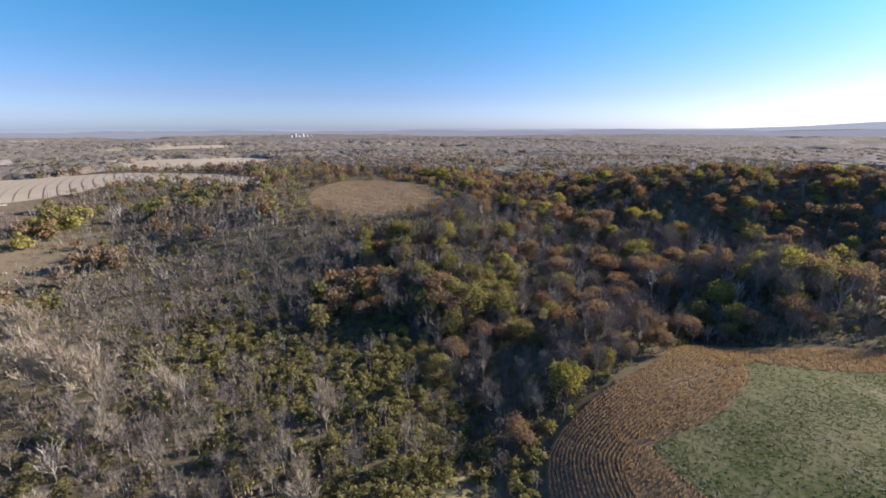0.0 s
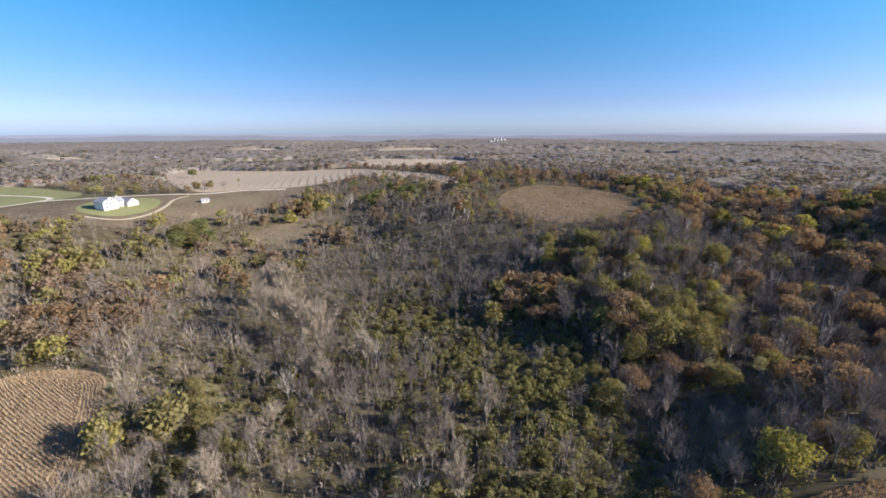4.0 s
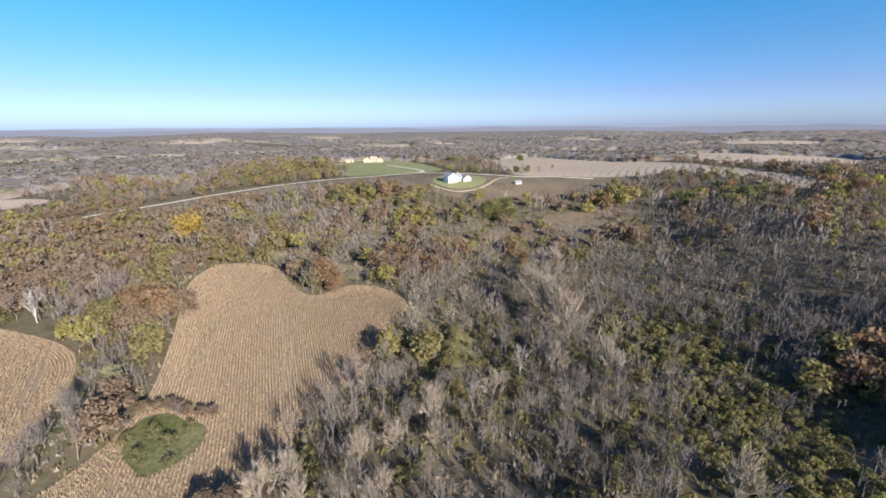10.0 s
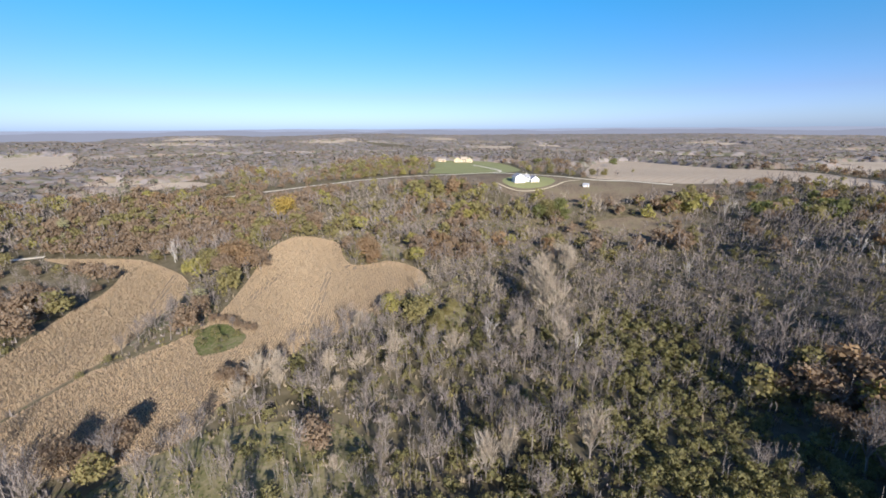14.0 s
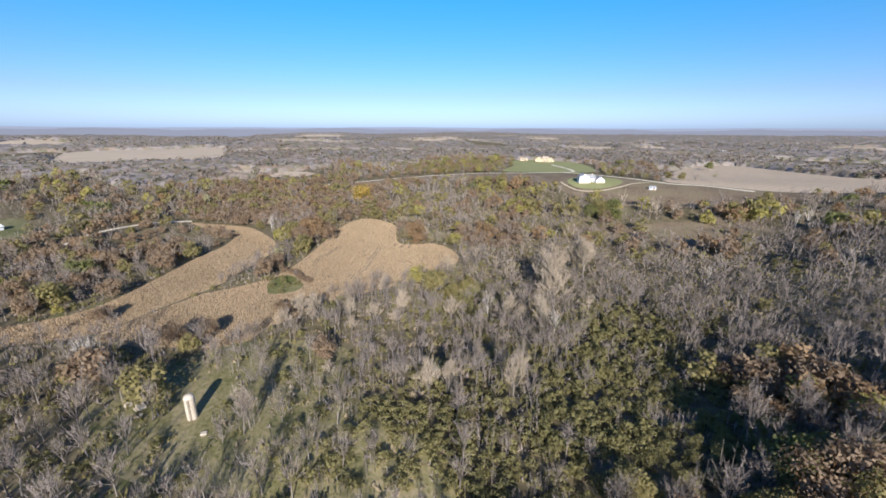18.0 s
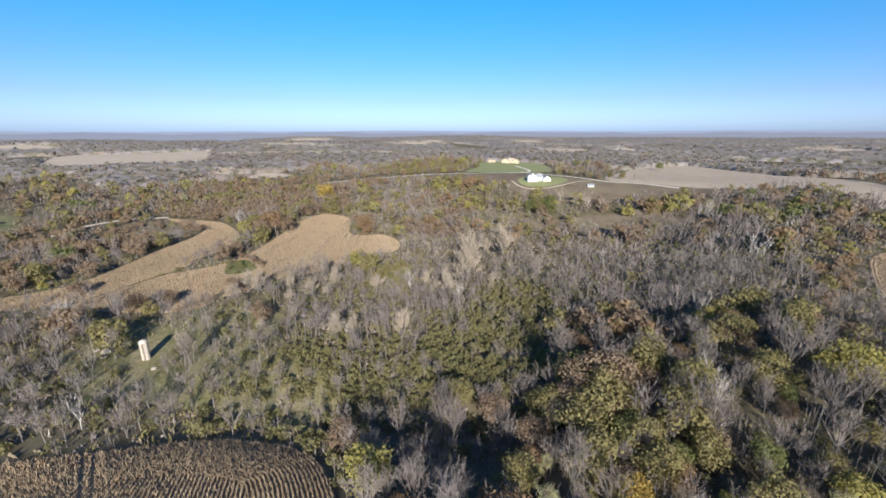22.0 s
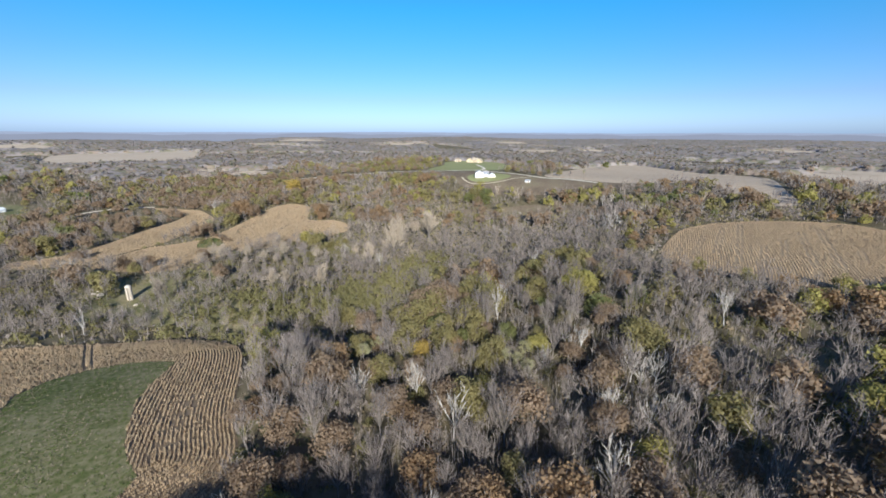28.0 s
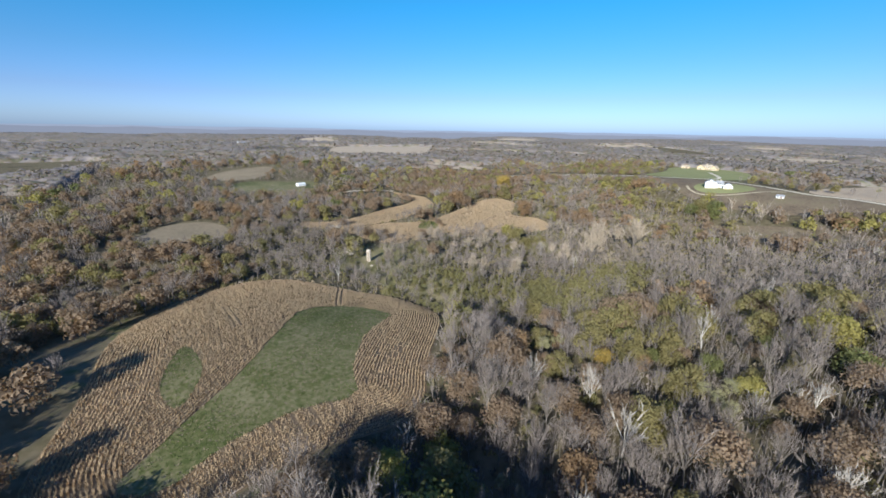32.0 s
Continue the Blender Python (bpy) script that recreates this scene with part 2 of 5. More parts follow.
# the last is an unseen hill, added to shade grass below the corn
RIDGE_AND_SHADE_HILL = [(405, -10, 36, 14), (395, -80, 36, 19), (410, -150, 36, 19), (430, -220, 40, 19), (315, -70, 30, -8), (325, -140, 30, -8), (-228, 78, 24, -7), (135, -224, 38, 20)]
# the one rise is a knoll added to throw shade on the corn
RAVINES_AND_KNOLL = [(62, 14, 14, -5), (86, 23, 14, -5), (38, -8, 14, -4), (112, 20, 14, -4), (236, -88, 26, 9), (118, 40, 15, -6), (142, 46, 14, -5), (190, -42, 15, -6), (206, -25, 14, -5)]


def height(x, y):
    """The ground's height over the plan, for arrays."""
    x, y = np.asarray(x, float), np.asarray(y, float)
    z = np.full(x.shape, 30.0)
    for cx, cy, reach, rise in UPLANDS + SLOPES + HOLLOWS + FARM_HILL + RIDGE_AND_SHADE_HILL + RAVINES_AND_KNOLL + FIELD_HILLS:
        z = z + rise * np.exp(-((x - cx) ** 2 + (y - cy) ** 2) / (2 * reach * reach))
    r = np.hypot(x - 50, y - 200)
    far = np.clip((r - 700) / 900, 0, 1)
    z = z + far * 7.5 * (np.sin(x / 290 + 1.4 * np.sin(y / 410)) + np.sin(y / 330 + 1.2 * np.sin(x / 370 + 1)))
    s = np.clip((r - 1300) / 3200, 0, 1)
    z = z + 24 * s * s * (3 - 2 * s)
    return z + 26 * np.exp(-(((x - 3700) / 700) ** 2 + ((y + 1900) / 500) ** 2) / 2)


def hz(x, y):
    return float(height(x, y))


def mesh(name, v, f, mats, index=None, smooth=False):
    """A mesh from arrays of points and triangles."""
    me = bpy.data.meshes.new(name)
    v, f = np.asarray(v, np.float32), np.asarray(f, np.int32)
    k = f.shape[1]
    me.vertices.add(len(v)), me.loops.add(f.size), me.polygons.add(len(f))
    me.vertices.foreach_set("co", v.ravel())
    me.loops.foreach_set("vertex_index", f.ravel())
    me.polygons.foreach_set("loop_start", np.arange(0, f.size, k, dtype=np.int32))
    for m in mats:
        me.materials.append(m)
    if index is not None:
        me.polygons.foreach_set("material_index", np.asarray(index, np.int32))
    if smooth:
        me.polygons.foreach_set("use_smooth", np.ones(len(f), bool))
    me.update()
    me.validate()
    return me


def steps(core0, core1, d, limit):
    a = list(np.arange(core0, core1 + d / 2, d))
    while a[-1] < limit:
        a.append(a[-1] + max(d, (a[-1] - core1) * 0.09 + d))
    while a[0] > -limit:
        a.insert(0, a[0] - max(d, (core0 - a[0]) * 0.09 + d))
    return np.array(a)


gx, gy = steps(-450, 600, 7.5, 4750), steps(-300, 800, 7.5, 4750)
X, Y = np.meshgrid(gx, gy)
V = np.stack([X, Y, height(X, Y)], -1).reshape(-1, 3)
nx = len(gx)
i0 = (np.arange(len(gy) - 1)[:, None] * nx + np.arange(nx - 1)[None]).ravel()
ground = new("ground", mesh("ground", V, np.stack([i0, i0 + 1, i0 + nx + 1, i0 + nx], 1), [M_GROUND], smooth=True))
tagged(ground, "rolling ground of leaf litter and dry grass", "ground", kind="structure")


def inside(px, py, poly):
    px, py = np.asarray(px, float), np.asarray(py, float)
    c = np.zeros(px.shape, bool)
    x1, y1 = poly[-1]
    for x2, y2 in poly:
        if y1 != y2:
            hit = ((y1 > py) != (y2 > py)) & (px < (x2 - x1) * (py - y1) / (y2 - y1) + x1)
            c ^= hit
        x1, y1 = x2, y2
    return c


def nearest(px, py, poly):
    """Distance to a closed outline, and the nearest point on it."""
    best = np.full(np.shape(px), 1e9)
    bx, by = np.zeros(np.shape(px)), np.zeros(np.shape(px))
    x1, y1 = poly[-1]
    for x2, y2 in poly:
        dx, dy = x2 - x1, y2 - y1
        s = np.clip(((px - x1) * dx + (py - y1) * dy) / (dx * dx + dy * dy + 1e-9), 0, 1)
        qx, qy = x1 + s * dx, y1 + s * dy
        d = np.hypot(px - qx, py - qy)
        k = d < best
        best, bx, by = np.where(k, d, best), np.where(k, qx, bx), np.where(k, qy, by)
        x1, y1 = x2, y2
    return best, bx, by


def rounded(poly, times=2):
    """An outline with its corners cut round."""
    for _ in range(times):
        out = []
        for (x1, y1), (x2, y2) in zip(poly, poly[1:] + poly[:1]):
            out += [(0.75 * x1 + 0.25 * x2, 0.75 * y1 + 0.25 * y2), (0.25 * x1 + 0.75 * x2, 0.25 * y1 + 0.75 * y2)]
        poly = out
    return poly


def sheet(name, poly, mat, label, category, cell=3.0, lift=0.12):
    """A patch of ground cover draped on the land inside an outline."""
    p = np.array(poly)
    ax = np.arange(p[:, 0].min() - cell, p[:, 0].max() + 2 * cell, cell)
    ay = np.arange(p[:, 1].min() - cell, p[:, 1].max() + 2 * cell, cell)
    A, B = np.meshgrid(ax, ay)
    ins = inside(A, B, poly)
    d, qx, qy = nearest(A, B, poly)
    A2, B2 = np.where(ins, A, qx), np.where(ins, B, qy)
    n = len(ax)
    i0 = (np.arange(len(ay) - 1)[:, None] * n + np.arange(n - 1)[None]).ravel()
    q = np.stack([i0, i0 + 1, i0 + n + 1, i0 + n], 1)
    q = q[ins.ravel()[q].any(1)]
    used, inv = np.unique(q, return_inverse=True)
    x, y = A2.ravel()[used], B2.ravel()[used]
    v = np.stack([x, y, height(x, y) + lift], 1)
    return tagged(new(name, mesh(name, v, inv.reshape(-1, 4), [mat], smooth=True)), label, category, kind="structure")


def ribbon(name, line, width, mat, label, lift=0.5, cat="road"):
    """A lane of even width along a line of points, draped on the land."""
    pts = []
    p = [Vector(a) for a in line]
    for i in range(len(p) - 1):
        a, b, c, d = p[max(i - 1, 0)], p[i], p[i + 1], p[min(i + 2, len(p) - 1)]
        k = max(2, int((c - b).length / 5))
        for s in np.arange(k) / k:
            pts.append(0.5 * (2 * b + (c - a) * s + (2 * a - 5 * b + 4 * c - d) * s * s + (3 * b - a - 3 * c + d) * s ** 3))
    pts.append(p[-1])
    v, f = [], []
    for i, q in enumerate(pts):
        t = (pts[min(i + 1, len(pts) - 1)] - pts[max(i - 1, 0)]).normalized()
        n = Vector((-t.y, t.x))
        for s in (-0.5, 0, 0.5):
            w = q + n * s * width
            v.append((w.x, w.y, hz(w.x, w.y) + lift + (0.08 if s == 0 else 0)))
        if i:
            o = 3 * i
            f += [(o - 3, o - 2, o + 1, o), (o - 2, o - 1, o + 2, o + 1)]
    return tagged(new(name, mesh(name, v, f, [mat], smooth=True)), label, cat, kind="structure"), [(q.x, q.y) for q in pts]


# outlines on the plan
F_HORSE = rounded([(-120, 214), (-133, 206), (-131, 182), (-116, 155), (-103, 130), (-93, 108), (-89, 96), (-88, 84), (-91, 68), (-97.5, 52), (-97.3, 49), (-94.6, 30), (-91.8, 18), (-90, 0), (-80, 4), (-66, 12), (-55, 21), (-43, 31), (-37, 42), (-43, 55), (-40, 67), (-43, 85), (-39, 98), (-33, 115), (-27, 130), (-21, 150), (-19, 170), (-18, 189), (-34, 201), (-51, 201), (-56, 193), (-66, 179), (-80, 190), (-96, 213)])
F_UPPER = rounded([(-277, 124), (-242, 134), (-229, 138), (-198, 142), (-172, 136), (-140, 127), (-124, 115), (-116, 99), (-111, 85), (-104, 72), (-100, 61), (-99, 50), (-96, 30), (-93, 18), (-91, -1), (-101, -14), (-109, -27), (-130, -24), (-121, -4), (-119, 13), (-132, 39), (-158, 80), (-163, 99), (-190, 126), (-240, 124)])
F_CORN = rounded([(88, -131), (63, -126), (35, -116), (16, -92), (14, -58), (32, -36), (50, -12), (70, 3), (90, 10), (104, 7), (127, -7), (148, -23), (168, -32), (172, -48), (173, -66), (180, -87), (186, -105), (186, -125), (165, -133), (153, -134), (140, -132), (120, -129)])
F_GREEN = rounded([(80, -56), (82, -32), (98, -17), (102, -20), (116, -36), (130, -44), (143, -50), (157, -51), (156, -68), (159, -81), (164, -93), (173, -104), (166, -116), (157, -107), (148, -100), (133, -86), (104, -69)], 1)
F_PATCH = rounded([(102, -103), (113, -98), (123, -96), (134, -98), (144, -103), (130, -109), (114, -107)])
F_BROWN = rounded([(243, 167), (249, 222), (256, 235), (273, 251), (300, 262), (337, 267), (355, 250), (371, 204), (345, 150), (300, 133), (261, 147)])
F_TAN = rounded([(60, 463), (110, 471), (150, 459), (198, 451), (236, 469), (256, 462), (268, 405), (286, 352), (306, 317), (325, 325), (321, 420), (330, 590), (300, 637), (256, 667), (205, 747), (140, 834), (98, 806), (72, 735), (62, 600)])
F_TANB = rounded([(350, 640), (365, 662), (430, 692), (560, 640), (520, 520), (402, 452), (366, 490)])
F_SOUTH = rounded([(-122, -150), (-158, -136), (-163, -105), (-137, -85), (-98, -83), (-88, -112), (-96, -138)])
F_CLEAR = rounded([(-412, -112), (-465, -90), (-498, -50), (-512, -5), (-440, -12), (-398, -42), (-384, -80)])
F_LAWN = rounded([(-22, 413), (0, 394), (26, 410), (36, 440), (20, 462), (-8, 462), (-25, 440)])
F_LAWNB = rounded([(-140, 490), (-150, 560), (-190, 612), (-188, 668), (-90, 672), (-40, 590), (-12, 512), (-50, 470), (-128, 472)])
F_SLOPE = rounded([(-280, 318), (-215, 360), (-150, 405), (-90, 425), (-40, 400), (0, 372), (60, 370), (130, 395), (195, 430), (190, 451), (128, 464), (60, 456), (30, 464), (-50, 478), (-90, 459), (-140, 449), (-195, 420), (-240, 383), (-268, 348)])
F_WEST = rounded([(-660, 122), (-645, 240), (-600, 325), (-760, 430), (-960, 520), (-1100, 450), (-1230, 280), (-900, 175)], 1)
F_NOTCH = rounded([(-82, 80), (-88, 93), (-80, 98), (-72, 94), (-67, 95), (-63, 88), (-66, 80), (-71, 74), (-77, 78)])
F_BARN = rounded([(-345, -82), (-382, -58), (-364, -8), (-376, 38), (-312, 30), (-278, -10), (-290, -54)])
sheet("grass_patch", F_NOTCH, M_GRASS, "grassy hollow with brush within dry corn", "meadow", lift=0.3)
sheet("corn_field", F_HORSE, M_STUBBLE, "tan field floor of fallen dry corn", "field")
sheet("corn_field", F_UPPER, M_STUBBLE, "tan field floor of fallen dry corn", "field")
sheet("corn_field", F_CORN, M_STUBBLE_SHADED, "tan field floor of fallen dry corn", "field")
sheet("hay_meadow", F_GREEN, M_GRASS, "green hay meadow with patchy dry grass among corn", "meadow", lift=0.3)
sheet("grass_patch", F_PATCH, M_GRASS, "small green grass patch within dry corn", "meadow", lift=0.3)
sheet("crop_field", F_BROWN, M_SOIL, "brown ripe crop field on the hill", "field")
sheet("stubble_field", F_TAN, M_TAN, "pale harvested field with curved stubble rows", "field", 6, 0.3)
sheet("stubble_field", F_TANB, M_TAN, "pale harvested field behind a tree line", "field", 8, 0.3)
sheet("stubble_field", F_SOUTH, M_DRY, "small tan stubble field between woods", "field")
sheet("stubble_field", F_CLEAR, M_DRY, "grey-brown bare field in a clearing of the woods", "field")
sheet("stubble_field", F_WEST, M_TAN, "pale harvested field on a far rise", "field", 10, 0.3)
sheet("pasture", F_BARN, M_YARD, "green pasture round the small white barn", "meadow", 4, 0.25)
sheet("lawn", F_LAWN, M_LAWN, "green mown lawn round the white house", "lawn", 3, 0.3)
sheet("lawn", F_LAWNB, M_LAWN, "green mown lawn before the tan house", "lawn", 4, 0.3)
sheet("dry_slope", F_SLOPE, M_EARTH, "dark brown dry slope below the houses", "meadow", 4, 0.2)
sheet("pasture", rounded([(347, 345), (400, 358), (436, 398), (402, 440), (368, 424)]), M_LAWN, "small green pasture behind a hedge", "meadow", 6, 0.7)
MEADOWS = [rounded(m) for m in (
    [(-42, -18), (0, -22), (32, 2), (62, 8), (88, 25), (62, 45), (25, 45), (5, 70), (-22, 60), (-42, 42), (-47, 10)],
    [(-10, 258), (30, 280), (72, 306), (120, 312), (145, 345), (110, 362), (60, 332), (20, 312), (-12, 292)],
    [(-125, 222), (-105, 222), (-85, 214), (-60, 206), (-38, 210), (-30, 226), (-60, 228), (-95, 236), (-125, 240)],
    [(-6, 118), (14, 128), (16, 160), (4, 172), (-4, 150)],
    [(95, 300), (140, 305), (165, 340), (150, 372), (118, 372), (112, 335)])]
for m in MEADOWS:
    sheet("rough_meadow", m, M_EARTH if m in (MEADOWS[1], MEADOWS[4]) else M_ROUGH, "rough olive and tan grass between trees", "meadow", 4, 0.15)
FIELDS = [F_HORSE, F_UPPER, F_CORN, F_BROWN, F_TAN, F_TANB, F_SOUTH, F_CLEAR, F_LAWN, F_LAWNB, F_WEST, F_BARN]
LANES = []
for nm, line, w, clear, lab in (
        ("road", [(-330, 250), (-300, 310), (-265, 350), (-235, 386), (-193, 425), (-138, 454), (-89, 464), (-50, 484), (-42, 503), (-62, 540), (-104, 592)], 4.4, 13, "pale gravel road along the ridge"),
        ("road", [(-50, 484), (-20, 478), (35, 468), (75, 458), (110, 463), (150, 451)], 5, 10, "pale dirt track past the white house"),
        ("road", [(-27, 412), (-14, 398), (2, 390), (20, 398), (34, 416), (44, 438), (58, 452)], 2.4, 8, "tan bare earth edge below the lawn"),
        ("road", [(-240, 15), (-285, 57), (-292, 101), (-272, 128)], 4, 8, "dirt lane along the woods")):
    ob, pts = ribbon(nm, line, w, M_TRACK if "earth" in lab else M_GRAVEL, lab)
    LANES.append((pts, w, clear))
CLOSE = []          # those near enough to need low growth before them
for fx, fy, fl, fd in FAR_FIELDS:
    q = math.atan2(fy, fx - 80)
    c, s = -math.sin(q), math.cos(q)
    fd = 0.8 * fd + 0.03 * math.hypot(fx, fy)
    poly = rounded([(fx + a * fl / 2 * c + b * fd / 2 * s, fy + a * fl / 2 * s - b * fd / 2 * c) for a, b in ((-1, -0.5), (-0.3, -1.1), (0.3, -0.8), (1.1, -0.7), (0.7, 0.7), (0.1, 1), (-0.6, 0.6))], 1)
    sheet("stubble_field", poly, M_TAN, "distant pale harvested field between woods", "field", 14, 0.6)
    FIELDS.append(poly)
    if math.hypot(fx, fy) < 700:
        CLOSE.append(poly)

# curved stubble windrows across the pale field
def windrows():
    v, f = [], []
    for k in range(62):
        off = 11 * k
        prev = None
        for s in np.arange(0, 530, 8.0):
            x = -220 + off + 0.6 * s + 14 * math.sin(s / 90.0 + 0.05 * k)
            y = 312 + s
            if not inside(np.array([x]), np.array([y]), F_TAN)[0]:
                prev = None
                continue
            z = hz(x, y) + 0.62
            o = len(v)
            v += [(x - 0.6, y, z), (x, y, z + 0.1), (x + 0.6, y, z)]
            if prev is not None:
                f += [(prev, o, o + 1, prev + 1), (prev + 1, o + 1, o + 2, prev + 2)]
            prev = o
    tagged(new("windrows", mesh("windrows", v, f, [M_WINDROW])), "curved windrows of darker stubble", "field rows", kind="stuff")


windrows()

# ---- trees ----
def tube(v, f, a, b, ra, rb, sides=4):
    """A tapered stick from a to b."""
    a, b = np.array(a, float), np.array(b, float)
    d = b - a
    d /= np.linalg.norm(d) + 1e-9
    s = np.cross(d, (0.3, 0.9, 0.1))
    s /= np.linalg.norm(s)
    u = np.cross(d, s)
    o = len(v)
    for c, r in ((a, ra), (b, rb)):
        for k in range(sides):
            q = 2 * math.pi * k / sides
            v.append(c + r * (math.cos(q) * s + math.sin(q) * u))
    for k in range(sides):
        k2 = (k + 1) % sides
        f += [(o + k, o + k2, o + sides + k2), (o + k, o + sides + k2, o + sides + k)]


def skeleton_of(r, tall, spread, limbs, fork=0.35, trunk=0.22):
    """Trunk and limbs of a tree, and points along the limbs."""
    v, f, tips = [], [], []
    lean = r.normal(0, 0.03, 2) * tall
    mid = np.array([lean[0] * 0.5, lean[1] * 0.5, tall * fork])
    top = np.array([lean[0], lean[1], tall * 0.88])
    tube(v, f, (0, 0, -0.6), mid, trunk, trunk * 0.75, 5)
    tube(v, f, mid, top, trunk * 0.75, 0.04, 4)
    for k in range(limbs):
        s = r.uniform(0.0, 0.75)
        a = mid + (top - mid) * s
        q = k * 2.4 + r.uniform(-0.5, 0.5)
        reach = spread * (1 - 0.55 * s) * r.uniform(0.7, 1.1)
        b = a + np.array([math.cos(q) * reach * 0.55, math.sin(q) * reach * 0.55, tall * r.uniform(0.1, 0.18)])
        c = b + np.array([math.cos(q) * reach * 0.5, math.sin(q) * reach * 0.5, tall * r.uniform(0.1, 0.22)])
        tube(v, f, a, b, trunk * 0.4, trunk * 0.25, 3)
        tube(v, f, b, c, trunk * 0.25, 0.03, 3)
        tips += [(a + (b - a) * 0.6, 0.5), (b, 0.8), ((b + c) / 2, 1.0), (c, 1.0)]
    tips += [(mid + (top - mid) * s, 0.8) for s in (0.6, 0.8, 1.0)]
    return np.array(v), np.array(f), tips


def bare_tree(seed, tall=12, spread=3.6, limbs=12, branches=6, twigs=4, wide=0.05, upright=0.35, fork=0.28, solid=True):
    """Trunk arrays and crown arrays of a leafless tree: limbs fan out to a rounded crown of fine twigs."""
    r = np.random.default_rng(seed)
    tv, tf, cv, cf = [], [], [], []
    foot = np.array([r.normal(0, 0.25), r.normal(0, 0.25), tall * fork])
    tube(tv, tf, (0, 0, -0.6), foot, 0.2, 0.15, 4)

    def spike(p, d, w):
        s = np.cross(d, r.normal(0, 1, 3))
        s = s / (np.linalg.norm(s) + 1e-6) * w
        o = len(cv)
        cv.extend([p - s, p + s, p + d])
        cf.append((o, o + 1, o + 2))

    for k in range(limbs):
        lean = (0.1 + 0.9 * ((k + 0.5) / limbs)) * radians(74) * (1 - upright * 0.7)
        q = 2.39996 * k + r.uniform(-0.4, 0.4)
        d = np.array([math.sin(lean) * math.cos(q) * spread, math.sin(lean) * math.sin(q) * spread, math.cos(lean) * tall * (1 - fork)]) * r.uniform(0.8, 1.1)
        start = foot + (0, 0, -r.uniform(0, 0.3) * tall * fork)
        reach = np.linalg.norm(d)
        if solid:
            tube(tv, tf, start, start + d * 0.62, 0.085, 0.035, 3)
        else:
            spike(start, d * 0.9, wide * 0.75)
        for j in range(branches):
            p = start + d * r.uniform(0.35, 0.85)
            e = d / reach + r.normal(0, 0.34, 3) + (0, 0, 0.25)
            e = e / np.linalg.norm(e) * reach * r.uniform(0.28, 0.45)
            spike(p, e, wide)
            for i in range(twigs):
                g = e / np.linalg.norm(e) + r.normal(0, 0.4, 3) + (0, 0, 0.22)
                spike(p + e * r.uniform(0.25, 0.95), g / np.linalg.norm(g) * reach * r.uniform(0.13, 0.26), wide * 0.62)
    return np.array(tv), np.array(tf), np.array(cv), np.array(cf)


def leafy_tree(seed, tall=11, spread=3.8, limbs=6, leaves=260, size=2.6, low=0.3, parts=13, slim=0.75):
    """Trunk arrays and crown arrays of a tree in leaf: lobes of small leaf sprays with gaps."""
    r = np.random.default_rng(seed)
    tv, tf, tips = skeleton_of(r, tall, spread * 0.75, limbs, low)
    lobes = []
    for k in range(parts):
        q, h = k * 2.4 + r.uniform(-0.5, 0.5), r.uniform(low + 0.15, 0.85)
        rad = spread * math.sqrt(max(0.2, 1 - ((h - 0.5) / 0.62) ** 2)) * r.uniform(0.45, 0.8)
        lobes.append((np.array([math.cos(q) * rad, math.sin(q) * rad, h * tall]), r.uniform(0.34, 0.52) * spread))
    lobes.append((np.array([0, 0, tall * 0.88]), spread * 0.42))
    cv, cf = [], []
    each = max(1, leaves // len(lobes))
    for c, rad in lobes:
        start = r.uniform(0, 6.28)
        for k in range(each):
            # sprays wound evenly round a lobe, facing outwards
            h = 1 - 1.55 * (k + 0.5) / each
            q = start + 2.39996 * k
            w = math.sqrt(max(0.0, 1 - h * h))
            n = np.array([math.cos(q) * w, math.sin(q) * w, h])
            p = c + n * rad * (1.25 - 0.75 * r.random()) * (1, 1, 0.85)
            n = n + r.normal(0, 0.7 * slim, 3)
            t = np.cross(n, r.normal(0, 1, 3))
            t /= np.linalg.norm(t) + 1e-6
            u = np.cross(n, t)
            u /= np.linalg.norm(u) + 1e-6
            s = rad * size / math.sqrt(each) * r.uniform(0.75, 1.25)
            o = len(cv)
            w = 1.15 - 0.55 * slim
            cv += [p - t * s * w - u * s * 0.5, p + t * s * w * 0.95 - u * s * 0.42, p + u * s * (0.95 + 0.4 * slim)]
            cf.append((o, o + 1, o + 2))
    return tv, tf, np.array(cv), np.array(cf)


def stem_clump(seed, tall=8.0, stems=6, twigs=12, wide=0.07):
    """A clump of thin upright leafless stems with short rising twigs."""
    r = np.random.default_rng(seed)
    tv, tf, cv, cf = [], [], [], []
    for k in range(stems):
        a = np.array([r.normal(0, 0.7), r.normal(0, 0.7), -0.3])
        b = a + np.array([r.normal(0, 0.5), r.normal(0, 0.5), tall * r.uniform(0.7, 1.05)])
        tube(tv, tf, a, b, 0.065, 0.02, 3)
        for j in range(twigs):
            p = a + (b - a) * r.uniform(0.35, 1.0)
            d = np.array([r.normal(0, 0.45), r.normal(0, 0.45), r.uniform(0.6, 1.5)])
            s = np.cross(d, r.normal(0, 1, 3))
            s = s / (np.linalg.norm(s) + 1e-6) * wide * r.uniform(0.5, 1.0)
            o = len(cv)
            cv += [p - s, p + s, p + d]
            cf.append((o, o + 1, o + 2))
    return np.array(tv), np.array(tf), np.array(cv), np.array(cf)


def join(kind, bark=0, leaf=1):
    tv, tf, cv, cf = kind
    return np.concatenate([tv, cv]), np.concatenate([tf, cf + len(tv)]), np.concatenate([np.full(len(tf), bark), np.full(len(cf), leaf)])


